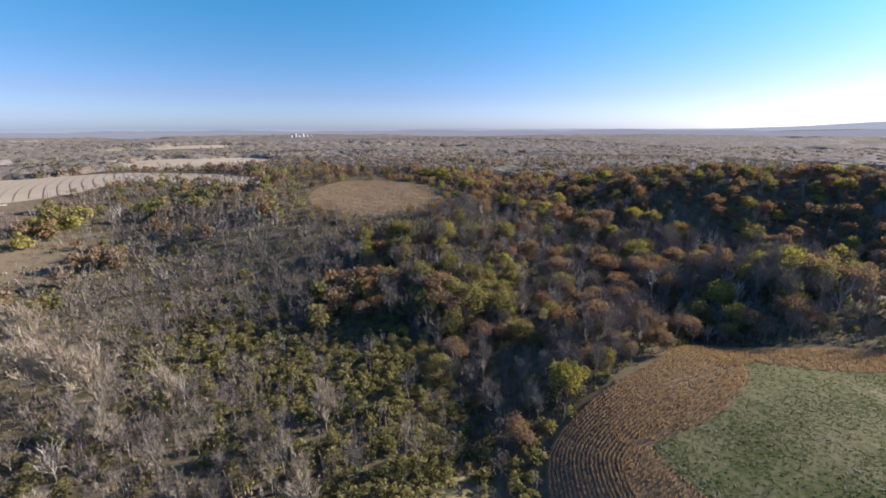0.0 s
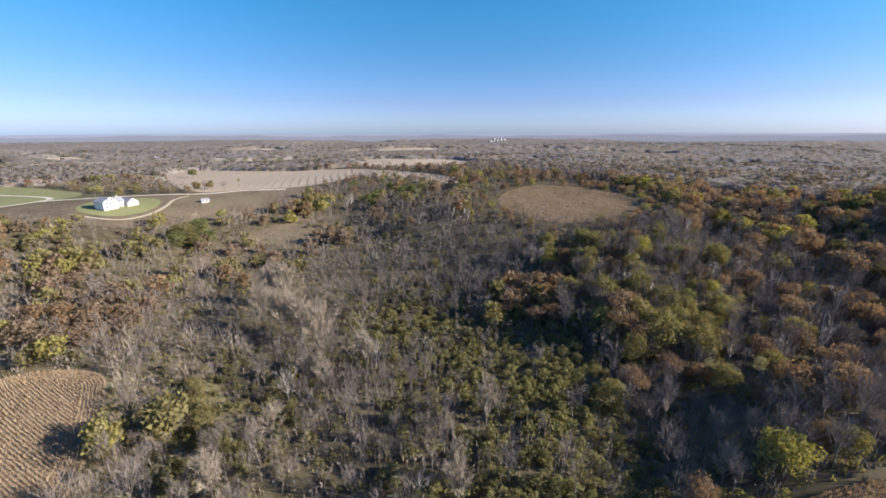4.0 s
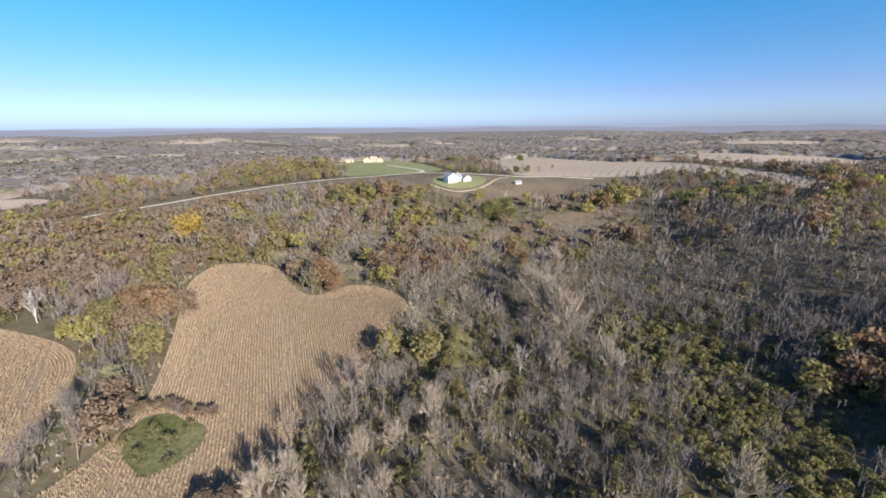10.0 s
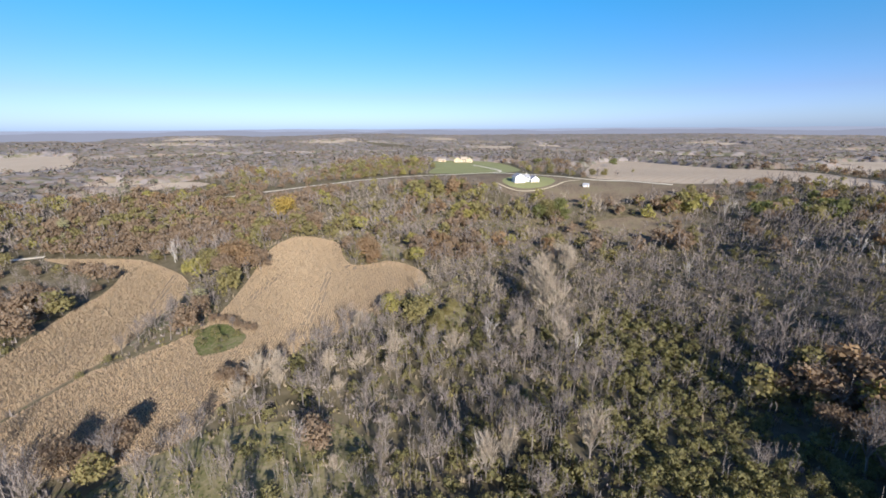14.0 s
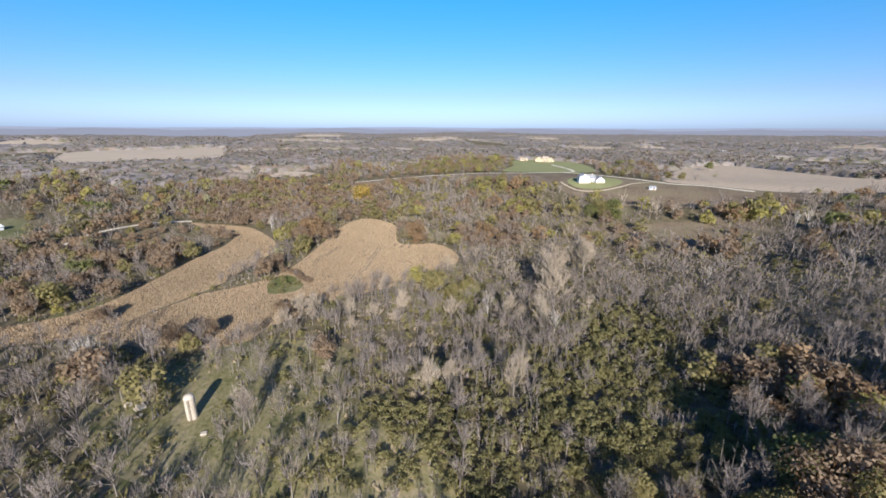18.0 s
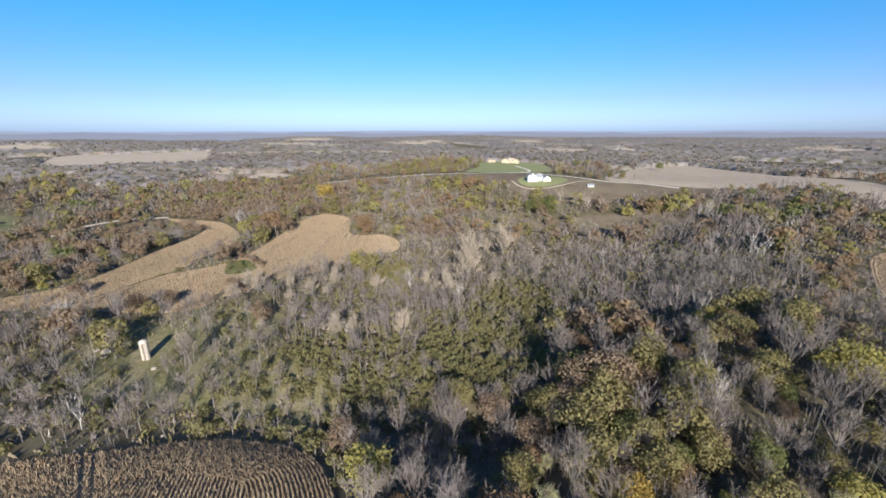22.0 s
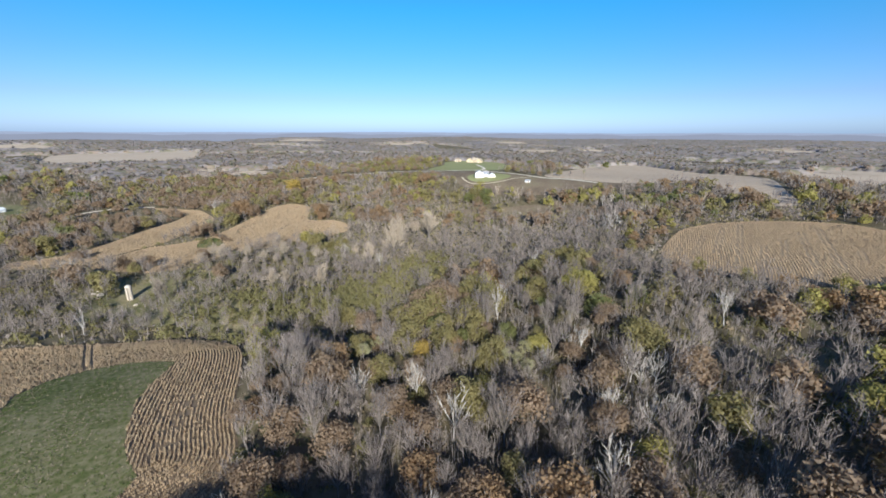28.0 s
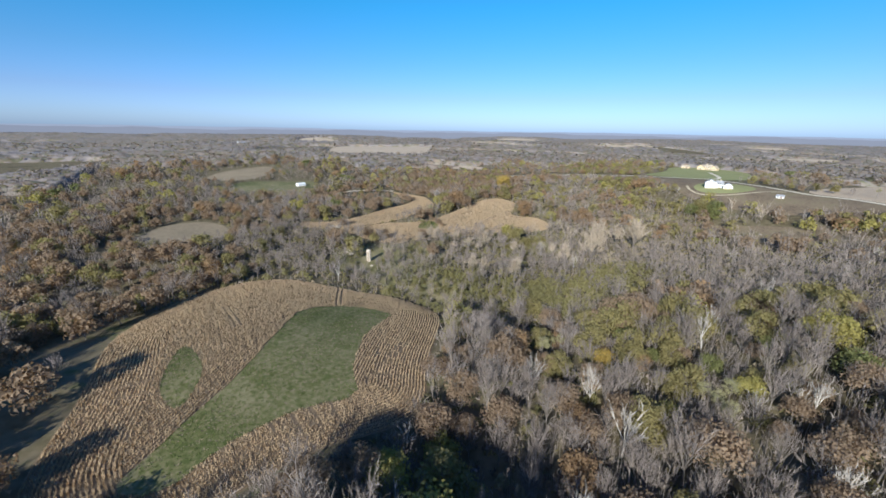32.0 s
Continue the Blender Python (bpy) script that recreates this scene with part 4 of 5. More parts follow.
# trees that stand out, one by one: kind, x, y, size
LANDMARKS = [
    ("yellow", 219, 97, 1.25, "big yellow green tree at the edge of the brown field"), ("gold", 178, 38, 0.8, "small bright yellow tree among russet oaks"),
    ("orange", 157.5, 11, 1.1, "orange tree at the foot of the wooded hill"), ("gold", -166, 240, 1.5, "tall golden yellow tree behind the corn"),
    ("yellow", -150, 201, 1.0, "yellow green tree at the corn's corner"), ("cream", -99, 101, 1.0, "cream leaved tree in the hedge between corn fields"),
    ("orange", -63, 193, 1.25, "orange oak in the notch of the corn field"), ("olive", -69, 190, 0.8, ""), ("orange", -57, 189, 0.85, ""), ("bare", -70, 196, 0.8, ""), ("brown", -58, 196, 0.7, ""),
    ("orange", -118, 143, 1.45, "broad orange oak beside the corn field"), ("brown", -110, 150, 1.2, ""), ("olive", -129, 131, 1.4, "broad olive oak beside the corn field"), ("orange", -126, 146, 1.3, ""), ("brown", -117, 132, 1.1, ""),
    ("tawny", 54, 216, 1.86, "large buff bare tree in the valley"), ("tawny", 52, 172, 1.92, "large buff bare tree in the valley"), ("tawny", 47, 182, 1.74, ""), ("tawny", 60, 210, 1.68, ""), ("tawny", 57, 164, 1.68, ""), ("tawny", 46, 206, 1.44, ""),
    ("olive", 3, 145, 0.55, ""), ("olive", 5, 139, 0.6, ""), ("olive", 4, 132, 0.6, ""), ("olive", 6, 160, 0.5, ""), ("olive", 6, 152, 0.55, ""), ("olive", 7, 126, 0.55, ""), ("olive", 8, 119, 0.45, ""),
    ("pale", 180, 360, 1.1, "pale dead tree below the stubble field"), ("pale", 174, 355, 0.9, ""), ("cream", -306, 160, 1.2, ""), ("cream", -290, 150, 0.8, ""),
    ("pale", -176, 148, 1.0, ""), ("pale", -170, 143, 0.9, ""), ("pale", -57, -6, 1.0, ""), ("pale", -62, -8, 1.0, ""), ("pale", -68, -7, 0.9, ""), ("pale", -53, -3, 0.8, ""),
    ("bare", -101, 88, 0.8, ""), ("bare", -103, 81, 0.85, ""), ("bare", -101, 72, 0.75, ""), ("bare", -99, 64, 0.6, ""), ("bare", -105, 92, 0.7, ""), ("bush", -98, 58, 0.7, ""), ("bush", -97, 48, 0.6, ""), ("bush", -99, 94, 0.9, ""),
    ("brown", -87, 96, 0.34, "dark russet brush round the grassy hollow"), ("brown", -84, 98, 0.36, "dark russet brush round the grassy hollow"), ("brown", -81, 99.5, 0.32, "dark russet brush round the grassy hollow"), ("brown", -78, 98.5, 0.36, "dark russet brush round the grassy hollow"), ("brown", -74, 97, 0.3, "dark russet brush round the grassy hollow"), ("brown", -70, 97.5, 0.36, "dark russet brush round the grassy hollow"), ("brown", -67, 98.5, 0.3, "dark russet brush round the grassy hollow"), ("bare", -76, 96, 0.4, ""), ("bush", -84, 85, 0.7, ""), ("bush", -72, 86, 0.8, ""), ("bush", -77, 81, 0.7, ""), ("bush", -68, 80, 0.6, ""), ("bush", -79, 89, 0.8, ""), ("bush", -70, 92, 0.7, ""),
    ("orange", -148, 179, 0.75, "small orange tree behind the corn"), ("brown", -51, 67, 0.55, "dark russet brush at the corn's edge"), ("brown", -45, 68, 0.55, "dark russet brush at the corn's edge"), ("bare", -43, 78, 0.5, ""), ("bare", -42, 66, 0.6, ""), ("brown", -102, 12, 0.6, ""), ("brown", -99, 8, 0.6, ""), ("brown", -52, 33, 0.9, ""), ("brown", -57, 22, 0.9, ""), ("bare", -48, 28, 0.9, ""),
    ("bare", 45, 474, 0.8, ""), ("bare", 59, 477, 0.9, ""), ("olive", 71, 487, 0.8, "olive tree at the edge of the pale field"), ("olive", 84, 492, 0.75, "olive tree at the edge of the pale field"), ("bare", 76, 478, 0.7, ""), ("bare", 98, 494, 0.7, ""), ("olive", 35, 341, 1.45, "broad olive green tree below the white house"), ("green", 44, 345, 1.35, ""), ("green", 28, 335, 1.0, ""), ("olive", 40, 333, 1.0, ""), ("green", 50, 338, 0.95, ""), ("green", 102, 694, 1.0, "dark round bush in the pale stubble field"), ("brown", 291, 300, 1.1, "broad russet tree between the fields"), ("cream", 115, 500, 0.9, "pale olive tree beside the dirt track"),
    ("olive", 222, 76, 0.62, ""), ("orange", 234, 86, 0.60, ""), ("green", 245, 95, 0.65, ""), ("brown", 244, 60, 0.75, ""), ("brown", 240, 63, 0.55, ""), ("brown", 200, 102, 0.70, ""), ("brown", 200, 113, 0.55, ""), ("olive", 183, 120, 0.75, ""), ("olive", 169, 136, 0.55, ""), ("olive", 175, 37, 0.70, ""), ("green", 173, 57, 0.80, ""), ("olive", 184, 34, 0.75, ""), ("orange", 186, 50, 0.60, ""), ("green", 186, 57, 0.50, ""), ("olive", 166, 74, 0.60, ""), ("orange", 148, 19, 0.60, ""), ("green", 203, 62, 0.70, ""), ("orange", 199, 29, 0.40, ""), ("brown", 195, 26, 0.55, ""), ("cream", 200, 48, 0.75, "slim pale yellow tree on the wooded hill"), ("cream", 210, 47, 0.80, "slim pale yellow tree on the wooded hill"), ("cream", 215, 52, 0.80, "slim pale yellow tree on the wooded hill"), ("cream", 214, 47, 0.70, "slim pale yellow tree on the wooded hill"), ("cream", 156, 37, 0.80, "slim pale yellow tree on the wooded hill"), ("cream", 153, 55, 0.70, "slim pale yellow tree on the wooded hill"), ("cream", 155, 33, 0.60, "slim pale yellow tree on the wooded hill"), ("cream", 201, -26, 0.60, "slim pale yellow tree on the wooded hill"), ("cream", 205, -23, 0.60, "slim pale yellow tree on the wooded hill"), ("pale", 222, 53, 0.75, "dead white tree with twisted bare limbs"), ("pale", 229, 59, 0.85, "dead white tree with twisted bare limbs"), ("pale", 232, 61, 0.85, "dead white tree with twisted bare limbs"), ("pale", 254, 54, 0.95, "dead white tree with twisted bare limbs"), ("pale", 258, 56, 0.95, "dead white tree with twisted bare limbs"), ("pale", 251, 55, 0.90, "dead white tree with twisted bare limbs"), ("pale", 247, 35, 0.95, "dead white tree with twisted bare limbs"), ("pale", 249, 40, 0.80, "dead white tree with twisted bare limbs"), ("pale", 259, 38, 0.95, "dead white tree with twisted bare limbs"), ("pale", 264, 41, 0.90, "dead white tree with twisted bare limbs"), ("pale", 187, 72, 0.60, "dead white tree with twisted bare limbs"), ("pale", 191, 78, 0.55, "dead white tree with twisted bare limbs"), ("pale", 196, 90, 0.50, "dead white tree with twisted bare limbs"),
    ("bare", 150, -4, 1.3, "wide grey bare tree beside the corn"), ("bare", 146, 3, 1.1, ""), ("bare", 105, -139, 0.75, "lone grey bare tree on the shaded grass"), ("tawny", 110, 18, 0.96, ""),
    ("yellow", 196, -47, 0.7, ""), ("yellow", 186, -52, 0.6, ""), ("cream", 213, -32, 0.6, ""), ("cream", 203, -40, 0.6, ""),
]
spots = []
for i, (kind, x, y, size, label) in enumerate(LANDMARKS):
    tree(kind, x, y, size * 1.2, i * 1.7, i, label, "trees that stand out")
    spots.append((x, y, 3.0 * size))

TX, TY, TK = grove(-330, 430, -200, 480, 7.5)
for extra in (grove(-330, 430, 480, 660, 9.2), grove(-430, -330, 120, 480, 9.2), grove(-560, -330, -260, 120, 9.8), grove(-330, 60, -320, -175, 9.5)):
    TX, TY, TK = [np.concatenate(p) for p in zip((TX, TY, TK), extra)]
# a second planting of saplings and bushes between the trees
def thicket():
    A, B = np.meshgrid(np.arange(-150, 300, 3.4), np.arange(-110, 330, 3.4))
    A = (A + rng.uniform(-1.6, 1.6, A.shape)).ravel()
    B = (B + rng.uniform(-1.6, 1.6, B.shape)).ravel()
    d = np.full(len(A), 1e9)
    for a, b in CENTRE:
        d = np.minimum(d, np.hypot(A - a, B - b))
    k = (d < 215) & free(A, B, 1.2)
    A, B = A[k], B[k]
    belt = np.zeros(len(A))
    for x, y, r in ((97, 152, 20), (104, 98, 24), (112, 62, 20), (65, 34, 22), (8, 140, 18)):
        belt = np.maximum(belt, np.exp(-((A - x) ** 2 + (B - y) ** 2) / (2 * r * r)))
    vale = np.exp(-((A - 50) ** 2 + (B - 165) ** 2) / (2 * 75.0 ** 2)) + 0.5 * np.exp(-((A - 150) ** 2 + (B - 210) ** 2) / (2 * 50.0 ** 2))
    q = rng.random(len(A))
    bush = q < 0.06 + 0.75 * belt
    stem = ~bush & (rng.random(len(A)) > belt) & (q < 0.1 + 0.75 * belt + 0.45 * vale * (1 - 0.8 * belt) + 0.08 + 0.35 * np.exp(-((A - 225) ** 2 + (B - 20) ** 2) / (2 * 60.0 ** 2)))
    kind = np.where(bush, KINDS.index("bush"), KINDS.index("stems"))
    k = bush | stem
    return A[k], B[k], kind[k]


SX, SY, SK = thicket()
TX, TY, TK = np.concatenate([TX, SX]), np.concatenate([TY, SY]), np.concatenate([TK, SK])
keep = np.ones(len(TX), bool)
for x, y, r in spots:
    keep &= np.hypot(TX - x, TY - y) > r
TX, TY, TK = TX[keep], TY[keep], TK[keep]
away = np.full(len(TX), 1e9)
for a, b in CENTRE:
    away = np.minimum(away, np.hypot(TX - a, TY - b))
near = away < np.where(TX > 170, 205, 150)
middle = ~near & (away < 260)
# the trees of the nearest slopes stand as single things
single = np.zeros(len(TX), bool)
quota = dict(stems=0, bare=280, pale=50, yellow=25, orange=30, brown=80, olive=70, green=35, bush=180, tawny=30, cream=20)
order = np.argsort(np.minimum(np.hypot(TX - 175, TY - 45), np.hypot(TX - 245, TY + 45)))
for k, kd in enumerate(KINDS):
    mine = [i for i in order if TK[i] == k and near[i]][:quota[kd]]
    single[mine] = True
    for i in mine:
        tree(kd, float(TX[i]), float(TY[i]), min(float(growth(TX[i:i + 1], TY[i:i + 1])[0]) * 1.1, 1.1) if kd == "bush" else float(growth(TX[i:i + 1], TY[i:i + 1])[0]) * BIG.get(kd, 1.08), float(rng.uniform(0, 6.28)), int(i), "", "woods on the hill and in the valley")
for nm, sel, table, lab in (("valley_woods", near & ~single & (TX < 120), NEAR, "bare grey valley woods with olive brush"),
                            ("hill_woods", near & ~single & (TX >= 120), NEAR, "mixed autumn hill woods, half bare"),
                            ("slope_woods", middle, MIDDLE, "grey and russet woods on the farther slopes"),
                            ("outer_woods", ~near & ~middle, FAR, "brown and grey autumn woods")):
    woods(nm, TX[sel], TY[sel], TK[sel], table, lab)


# undergrowth of saplings, brambles and tall dry grass
def undergrowth():
    A, B = np.meshgrid(np.arange(-150, 330, 2.9), np.arange(-120, 330, 2.9))
    x, y = (A + rng.uniform(-1.4, 1.4, A.shape)).ravel(), (B + rng.uniform(-1.4, 1.4, B.shape)).ravel()
    k = free(x, y, 0.6)
    x, y = x[k], y[k]
    k = rng.random(len(x)) < 0.6 - 0.3 * np.exp(-((x - 220) ** 2 + (y - 25) ** 2) / (2 * 60.0 ** 2))
    x, y = x[k], y[k]
    vs, fs, ms, o = [], [], [], 0
    for j in range(6):
        g = np.random.default_rng(300 + j)
        v, f = [], []
        for c in range(8):
            p = np.array([g.normal(0, 0.6), g.normal(0, 0.6), 0])
            d = np.array([g.normal(0, 0.5), g.normal(0, 0.5), g.uniform(0.5, 1.7)])
            s = np.array([g.normal(0, 0.22), g.normal(0, 0.22), g.uniform(0, 0.3)])
            v += [p - s, p + s, p + d]
            f.append((3 * c, 3 * c + 1, 3 * c + 2))
        s = slice(j, None, 6)
        v, f, m = scatter((np.array(v), np.array(f), np.full(len(f), j % 3)), x[s], y[s], height(x[s], y[s]), rng.uniform(0, 6.28, len(x[s])), rng.uniform(0.7, 1.5, len(x[s])))
        vs.append(v), fs.append(f + o), ms.append(m)
        o += len(v)
    ob = new("undergrowth", mesh("undergrowth", np.concatenate(vs), np.concatenate(fs), [M_OLIVE, M_DRY, M_TWIG], np.concatenate(ms)))
    tagged(ob, "olive brambles and dry grass under the trees", "undergrowth", kind="stuff")


undergrowth()


# distant woods
def open_land(x, y):
    """Clearings in the far country."""
    return (np.sin(x / 170 + 2 * np.sin(y / 260)) + np.sin(y / 150 + 2 * np.sin(x / 300)) + np.sin((x + y) / 90)) > 1.6


def clump(g, pieces):
    """Arrays of a ragged far crown: small sprays over a rounded outline."""
    v, f = [], []
    for c in range(pieces):
        q, h = g.uniform(0, 6.28), g.uniform(0.15, 1.0)
        w = 0.55 * math.sqrt(max(0.03, 1 - ((h - 0.45) / 0.58) ** 2)) * g.uniform(0.6, 1.1)
        p = np.array([math.cos(q) * w, math.sin(q) * w, h])
        n = (Vector((p[0], p[1], (h - 0.3) * 0.9 + 0.25)) + Vector(g.normal(0, 0.2, 3))).normalized()
        t = n.cross(Vector(g.normal(0, 1, 3))).normalized()
        u = n.cross(t)
        w = 0.85 / math.sqrt(pieces)
        v += [p + np.array(t * w * math.cos(e) + u * w * math.sin(e)) for e in (0.3, 2.2 + g.uniform(0, 0.5), 4.3)]
        f.append((3 * c, 3 * c + 1, 3 * c + 2))
    return np.array(v), np.array(f)


def far_woods(name, r0, r1, gap, size, shape, label):
    n = int(math.pi * (r1 * r1 - r0 * r0) / (gap * gap))
    r = np.sqrt(rng.uniform(r0 * r0, r1 * r1, n))
    q = rng.uniform(0, 6.28, n)
    x, y = 60 + r * np.cos(q), 200 + r * np.sin(q)
    k = ~((x > -330) & (x < 430) & (y > -175) & (y < 660)) & ~((x > -430) & (x < -300) & (y > 120) & (y < 480)) & ~((x > -560) & (x < -300) & (y > -260) & (y < 130)) & ~((x > -340) & (x < 60) & (y > -320) & (y < -160)) & (np.abs(x) < 4700) & (np.abs(y) < 4700)
    k &= y > -150 - 0.75 * np.abs(x - 150)
    x, y, r = x[k], y[k], r[k]
    k = free(x, y) & ~((r > 700) & open_land(x, y))
    x, y = x[k], y[k]
    vs, fs, o = [], [], 0
    for j in range(6):
        v, f = shape(np.random.default_rng(90 + j))
        s = slice(j, None, 6)
        v, f, m = scatter((v, f, np.zeros(len(f), int)), x[s], y[s], height(x[s], y[s]), rng.uniform(0, 6.28, len(x[s])), size * rng.uniform(0.5, 1.2, len(x[s])))
        vs.append(v), fs.append(f + o)
        o += len(v)
    tagged(new(name, mesh(name, np.concatenate(vs), np.concatenate(fs), [M_FARCROWN])), label, "woods", kind="stuff")


def canopy(name, r0, r1, cell, crown, tall, label):
    """Far woods as one rolling roof of rounded crowns, down to the ground round the fields."""
    A, B = np.meshgrid(np.arange(60 - r1, 60 + r1, cell), np.arange(-500 if r1 < 900 else -0.62 * r1 - 500, 200 + r1, cell))
    shape = A.shape
    x = (A + rng.uniform(-0.3, 0.3, shape) * cell).ravel()
    y = (B + rng.uniform(-0.3, 0.3, shape) * cell).ravel()
    r = np.hypot(x - 60, y - 200)
    use = (r > r0 - cell) & (r < r1) & (y > -150 - 0.75 * np.abs(x - 150)) & (np.abs(x) < 4700) & (np.abs(y) < 4700)
    use &= ~((x > -322) & (x < 422) & (y > -168) & (y < 652)) & ~((x > -424) & (x < -300) & (y > 126) & (y < 472)) & ~((x > -552) & (x < -300) & (y > -252) & (y < 130)) & ~((x > -340) & (x < 60) & (y > -312) & (y < -160))
    top = np.zeros(len(x))
    i, j = np.floor(x / crown), np.floor(y / crown)

    def rand(a, b, c):
        q = np.sin(a * 127.1 + b * 311.7 + c * 74.7) * 43758.5453
        return q - np.floor(q)

    for a in (-1, 0, 1):
        for b in (-1, 0, 1):
            cx, cy = (i + a + rand(i + a, j + b, 1)) * crown, (j + b + rand(i + a, j + b, 2)) * crown
            d = np.hypot(x - cx, y - cy) / crown
            h = 0.55 + 0.45 * rand(i + a, j + b, 3)
            top = np.maximum(top, h * np.sqrt(np.clip(1 - d * d * 0.9, 0, 1)))
    wood = use & free(x, y, cell * 0.3)
    wood &= ~((r > 700) & open_land(x, y))
    full = wood.reshape(shape).astype(float)
    for step in range(3):          # the edge of a wood is lower
        low = full.copy()
        low[1:-1, 1:-1] = (full[1:-1, 1:-1] * 2 + full[:-2, 1:-1] + full[2:, 1:-1] + full[1:-1, :-2] + full[1:-1, 2:]) / 6
        full = np.minimum(full, low)
    z = height(x, y) + np.where(wood, tall * full.ravel() * (0.08 + 0.92 * top), -1.5)
    inner = use.reshape(shape).copy()
    inner[1:-1, 1:-1] &= inner[:-2, 1:-1] & inner[2:, 1:-1] & inner[1:-1, :-2] & inner[1:-1, 2:] & inner[:-2, :-2] & inner[2:, 2:] & inner[:-2, 2:] & inner[2:, :-2]
    z = np.where(inner.ravel(), z, height(x, y) - 1.5)
    ids = np.arange(len(x)).reshape(shape)
    q = np.stack([ids[:-1, :-1], ids[:-1, 1:], ids[1:, 1:], ids[1:, :-1]], -1).reshape(-1, 4)
    q = q[use[q].all(1) & wood[q].any(1)]
    ids, back = np.unique(q, return_inverse=True)
    v = np.stack([x, y, z], -1)[ids]
    q = back.reshape(-1, 4)
    f = np.concatenate([q[:, [0, 1, 2]], q[:, [0, 2, 3]]])
    tagged(new(name, mesh(name, v, f, [M_FARWOOD], smooth=True)), label, "woods", kind="stuff")


canopy("far_woods", 260, 850, 5.6, 9, 8.5, "distant grey-brown woods on rolling hills")
canopy("far_woods", 850, 1700, 9, 15, 11, "distant grey-brown woods on rolling hills")
canopy("far_woods", 1700, 2900, 20, 28, 13, "distant grey-brown woods on rolling hills")
far_woods("far_trees", 280, 520, 9, 11, lambda g: clump(g, 28), "ragged tree crowns over the distant woods")


# the hills at the end of the view, blue haze painted as glow
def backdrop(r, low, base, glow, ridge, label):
    m = material("painted_haze", shades(base, 0.8, 1.2), 0.002, 9, rough=1.0, spec=0.0)
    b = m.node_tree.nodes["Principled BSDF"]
    # emission stands in for haze over the hills
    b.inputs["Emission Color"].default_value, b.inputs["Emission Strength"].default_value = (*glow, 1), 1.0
    v, f = [], []
    for k in range(521):
        q = radians(k * 0.5 - 145)
        x, y = 130 + r * math.sin(q), -40 + r * math.cos(q)
        v += [(x, y, 20), (x, y, low + ridge(q))]
        if k:
            f.append((2 * k - 2, 2 * k, 2 * k + 1, 2 * k - 1))
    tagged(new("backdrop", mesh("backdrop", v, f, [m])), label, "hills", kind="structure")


backdrop(3000, 80, (0.02, 0.02, 0.021), (0.15, 0.157, 0.188), lambda q: 4 * math.sin(q * 13) + 3 * math.sin(q * 29 + 1) + 1.6 * math.sin(q * 61) + 0.7 * math.sin(q * 170 + 2), "far wooded hills with painted blue haze")
backdrop(4550, 91, (0.02, 0.022, 0.03), (0.19, 0.205, 0.245), lambda q: 3 * math.sin(q * 7) + 2 * math.sin(q * 17 + 1) + math.sin(q * 53) + 62 * math.exp(-((math.degrees(q) - 118) / 9) ** 2), "hills along the horizon with painted blue haze")

far_woods("far_trees", 520, 1000, 11, 9, lambda g: clump(g, 13), "ragged tree crowns over the distant woods")
far_woods("far_trees", 1000, 1900, 18, 10, lambda g: clump(g, 6), "ragged tree crowns over the distant woods")


# tufts of hay grass in the meadow
def tufts(name, poly, gap, label):
    p = np.array(poly)
    A, B = np.meshgrid(np.arange(p[:, 0].min(), p[:, 0].max(), gap), np.arange(p[:, 1].min(), p[:, 1].max(), gap))
    x, y = (A + rng.uniform(-0.5, 0.5, A.shape) * gap).ravel(), (B + rng.uniform(-0.5, 0.5, B.shape) * gap).ravel()
    k = inside(x, y, poly) & (rng.random(len(x)) < 0.6 + 0.3 * np.sin(x / 6 + 2 * np.sin(y / 9)))
    x, y = x[k], y[k]
    vs, fs, ms, o = [], [], [], 0
    for j in range(6):
        g = np.random.default_rng(400 + j)
        v, f = [], []
        for c in range(4):
            a = g.uniform(0, 6.28)
            q = np.array([g.normal(0, 0.15), g.normal(0, 0.15), 0])
            w = np.array([math.cos(a) * 0.16, math.sin(a) * 0.16, 0])
            v += [q - w, q + w, q + np.array([g.normal(0, 0.3), g.normal(0, 0.3), g.uniform(0.08, 0.24)])]
            f.append((3 * c, 3 * c + 1, 3 * c + 2))
        t = slice(j, None, 6)
        v, f, m = scatter((np.array(v), np.array(f), np.full(len(f), int(j > 4))), x[t], y[t], height(x[t], y[t]) + 0.28, rng.uniform(0, 6.28, len(x[t])), rng.uniform(0.6, 1.4, len(x[t])))
        vs.append(v), fs.append(f + o), ms.append(m)
        o += len(v)
    tagged(new(name, mesh(name, np.concatenate(vs), np.concatenate(fs), [M_TUFT, M_DRY], np.concatenate(ms))), label, "grass", kind="stuff")


tufts("meadow_grass", F_GREEN, 0.6, "green and dry grass tufts in the hay meadow")
tufts("meadow_grass", F_PATCH, 0.4, "rank green grass in the small patch")
tufts("meadow_grass", MEADOWS[0], 1.25, "long olive and dry grass round the silo")
tufts("meadow_grass", F_NOTCH, 0.7, "rank olive grass in the hollow")

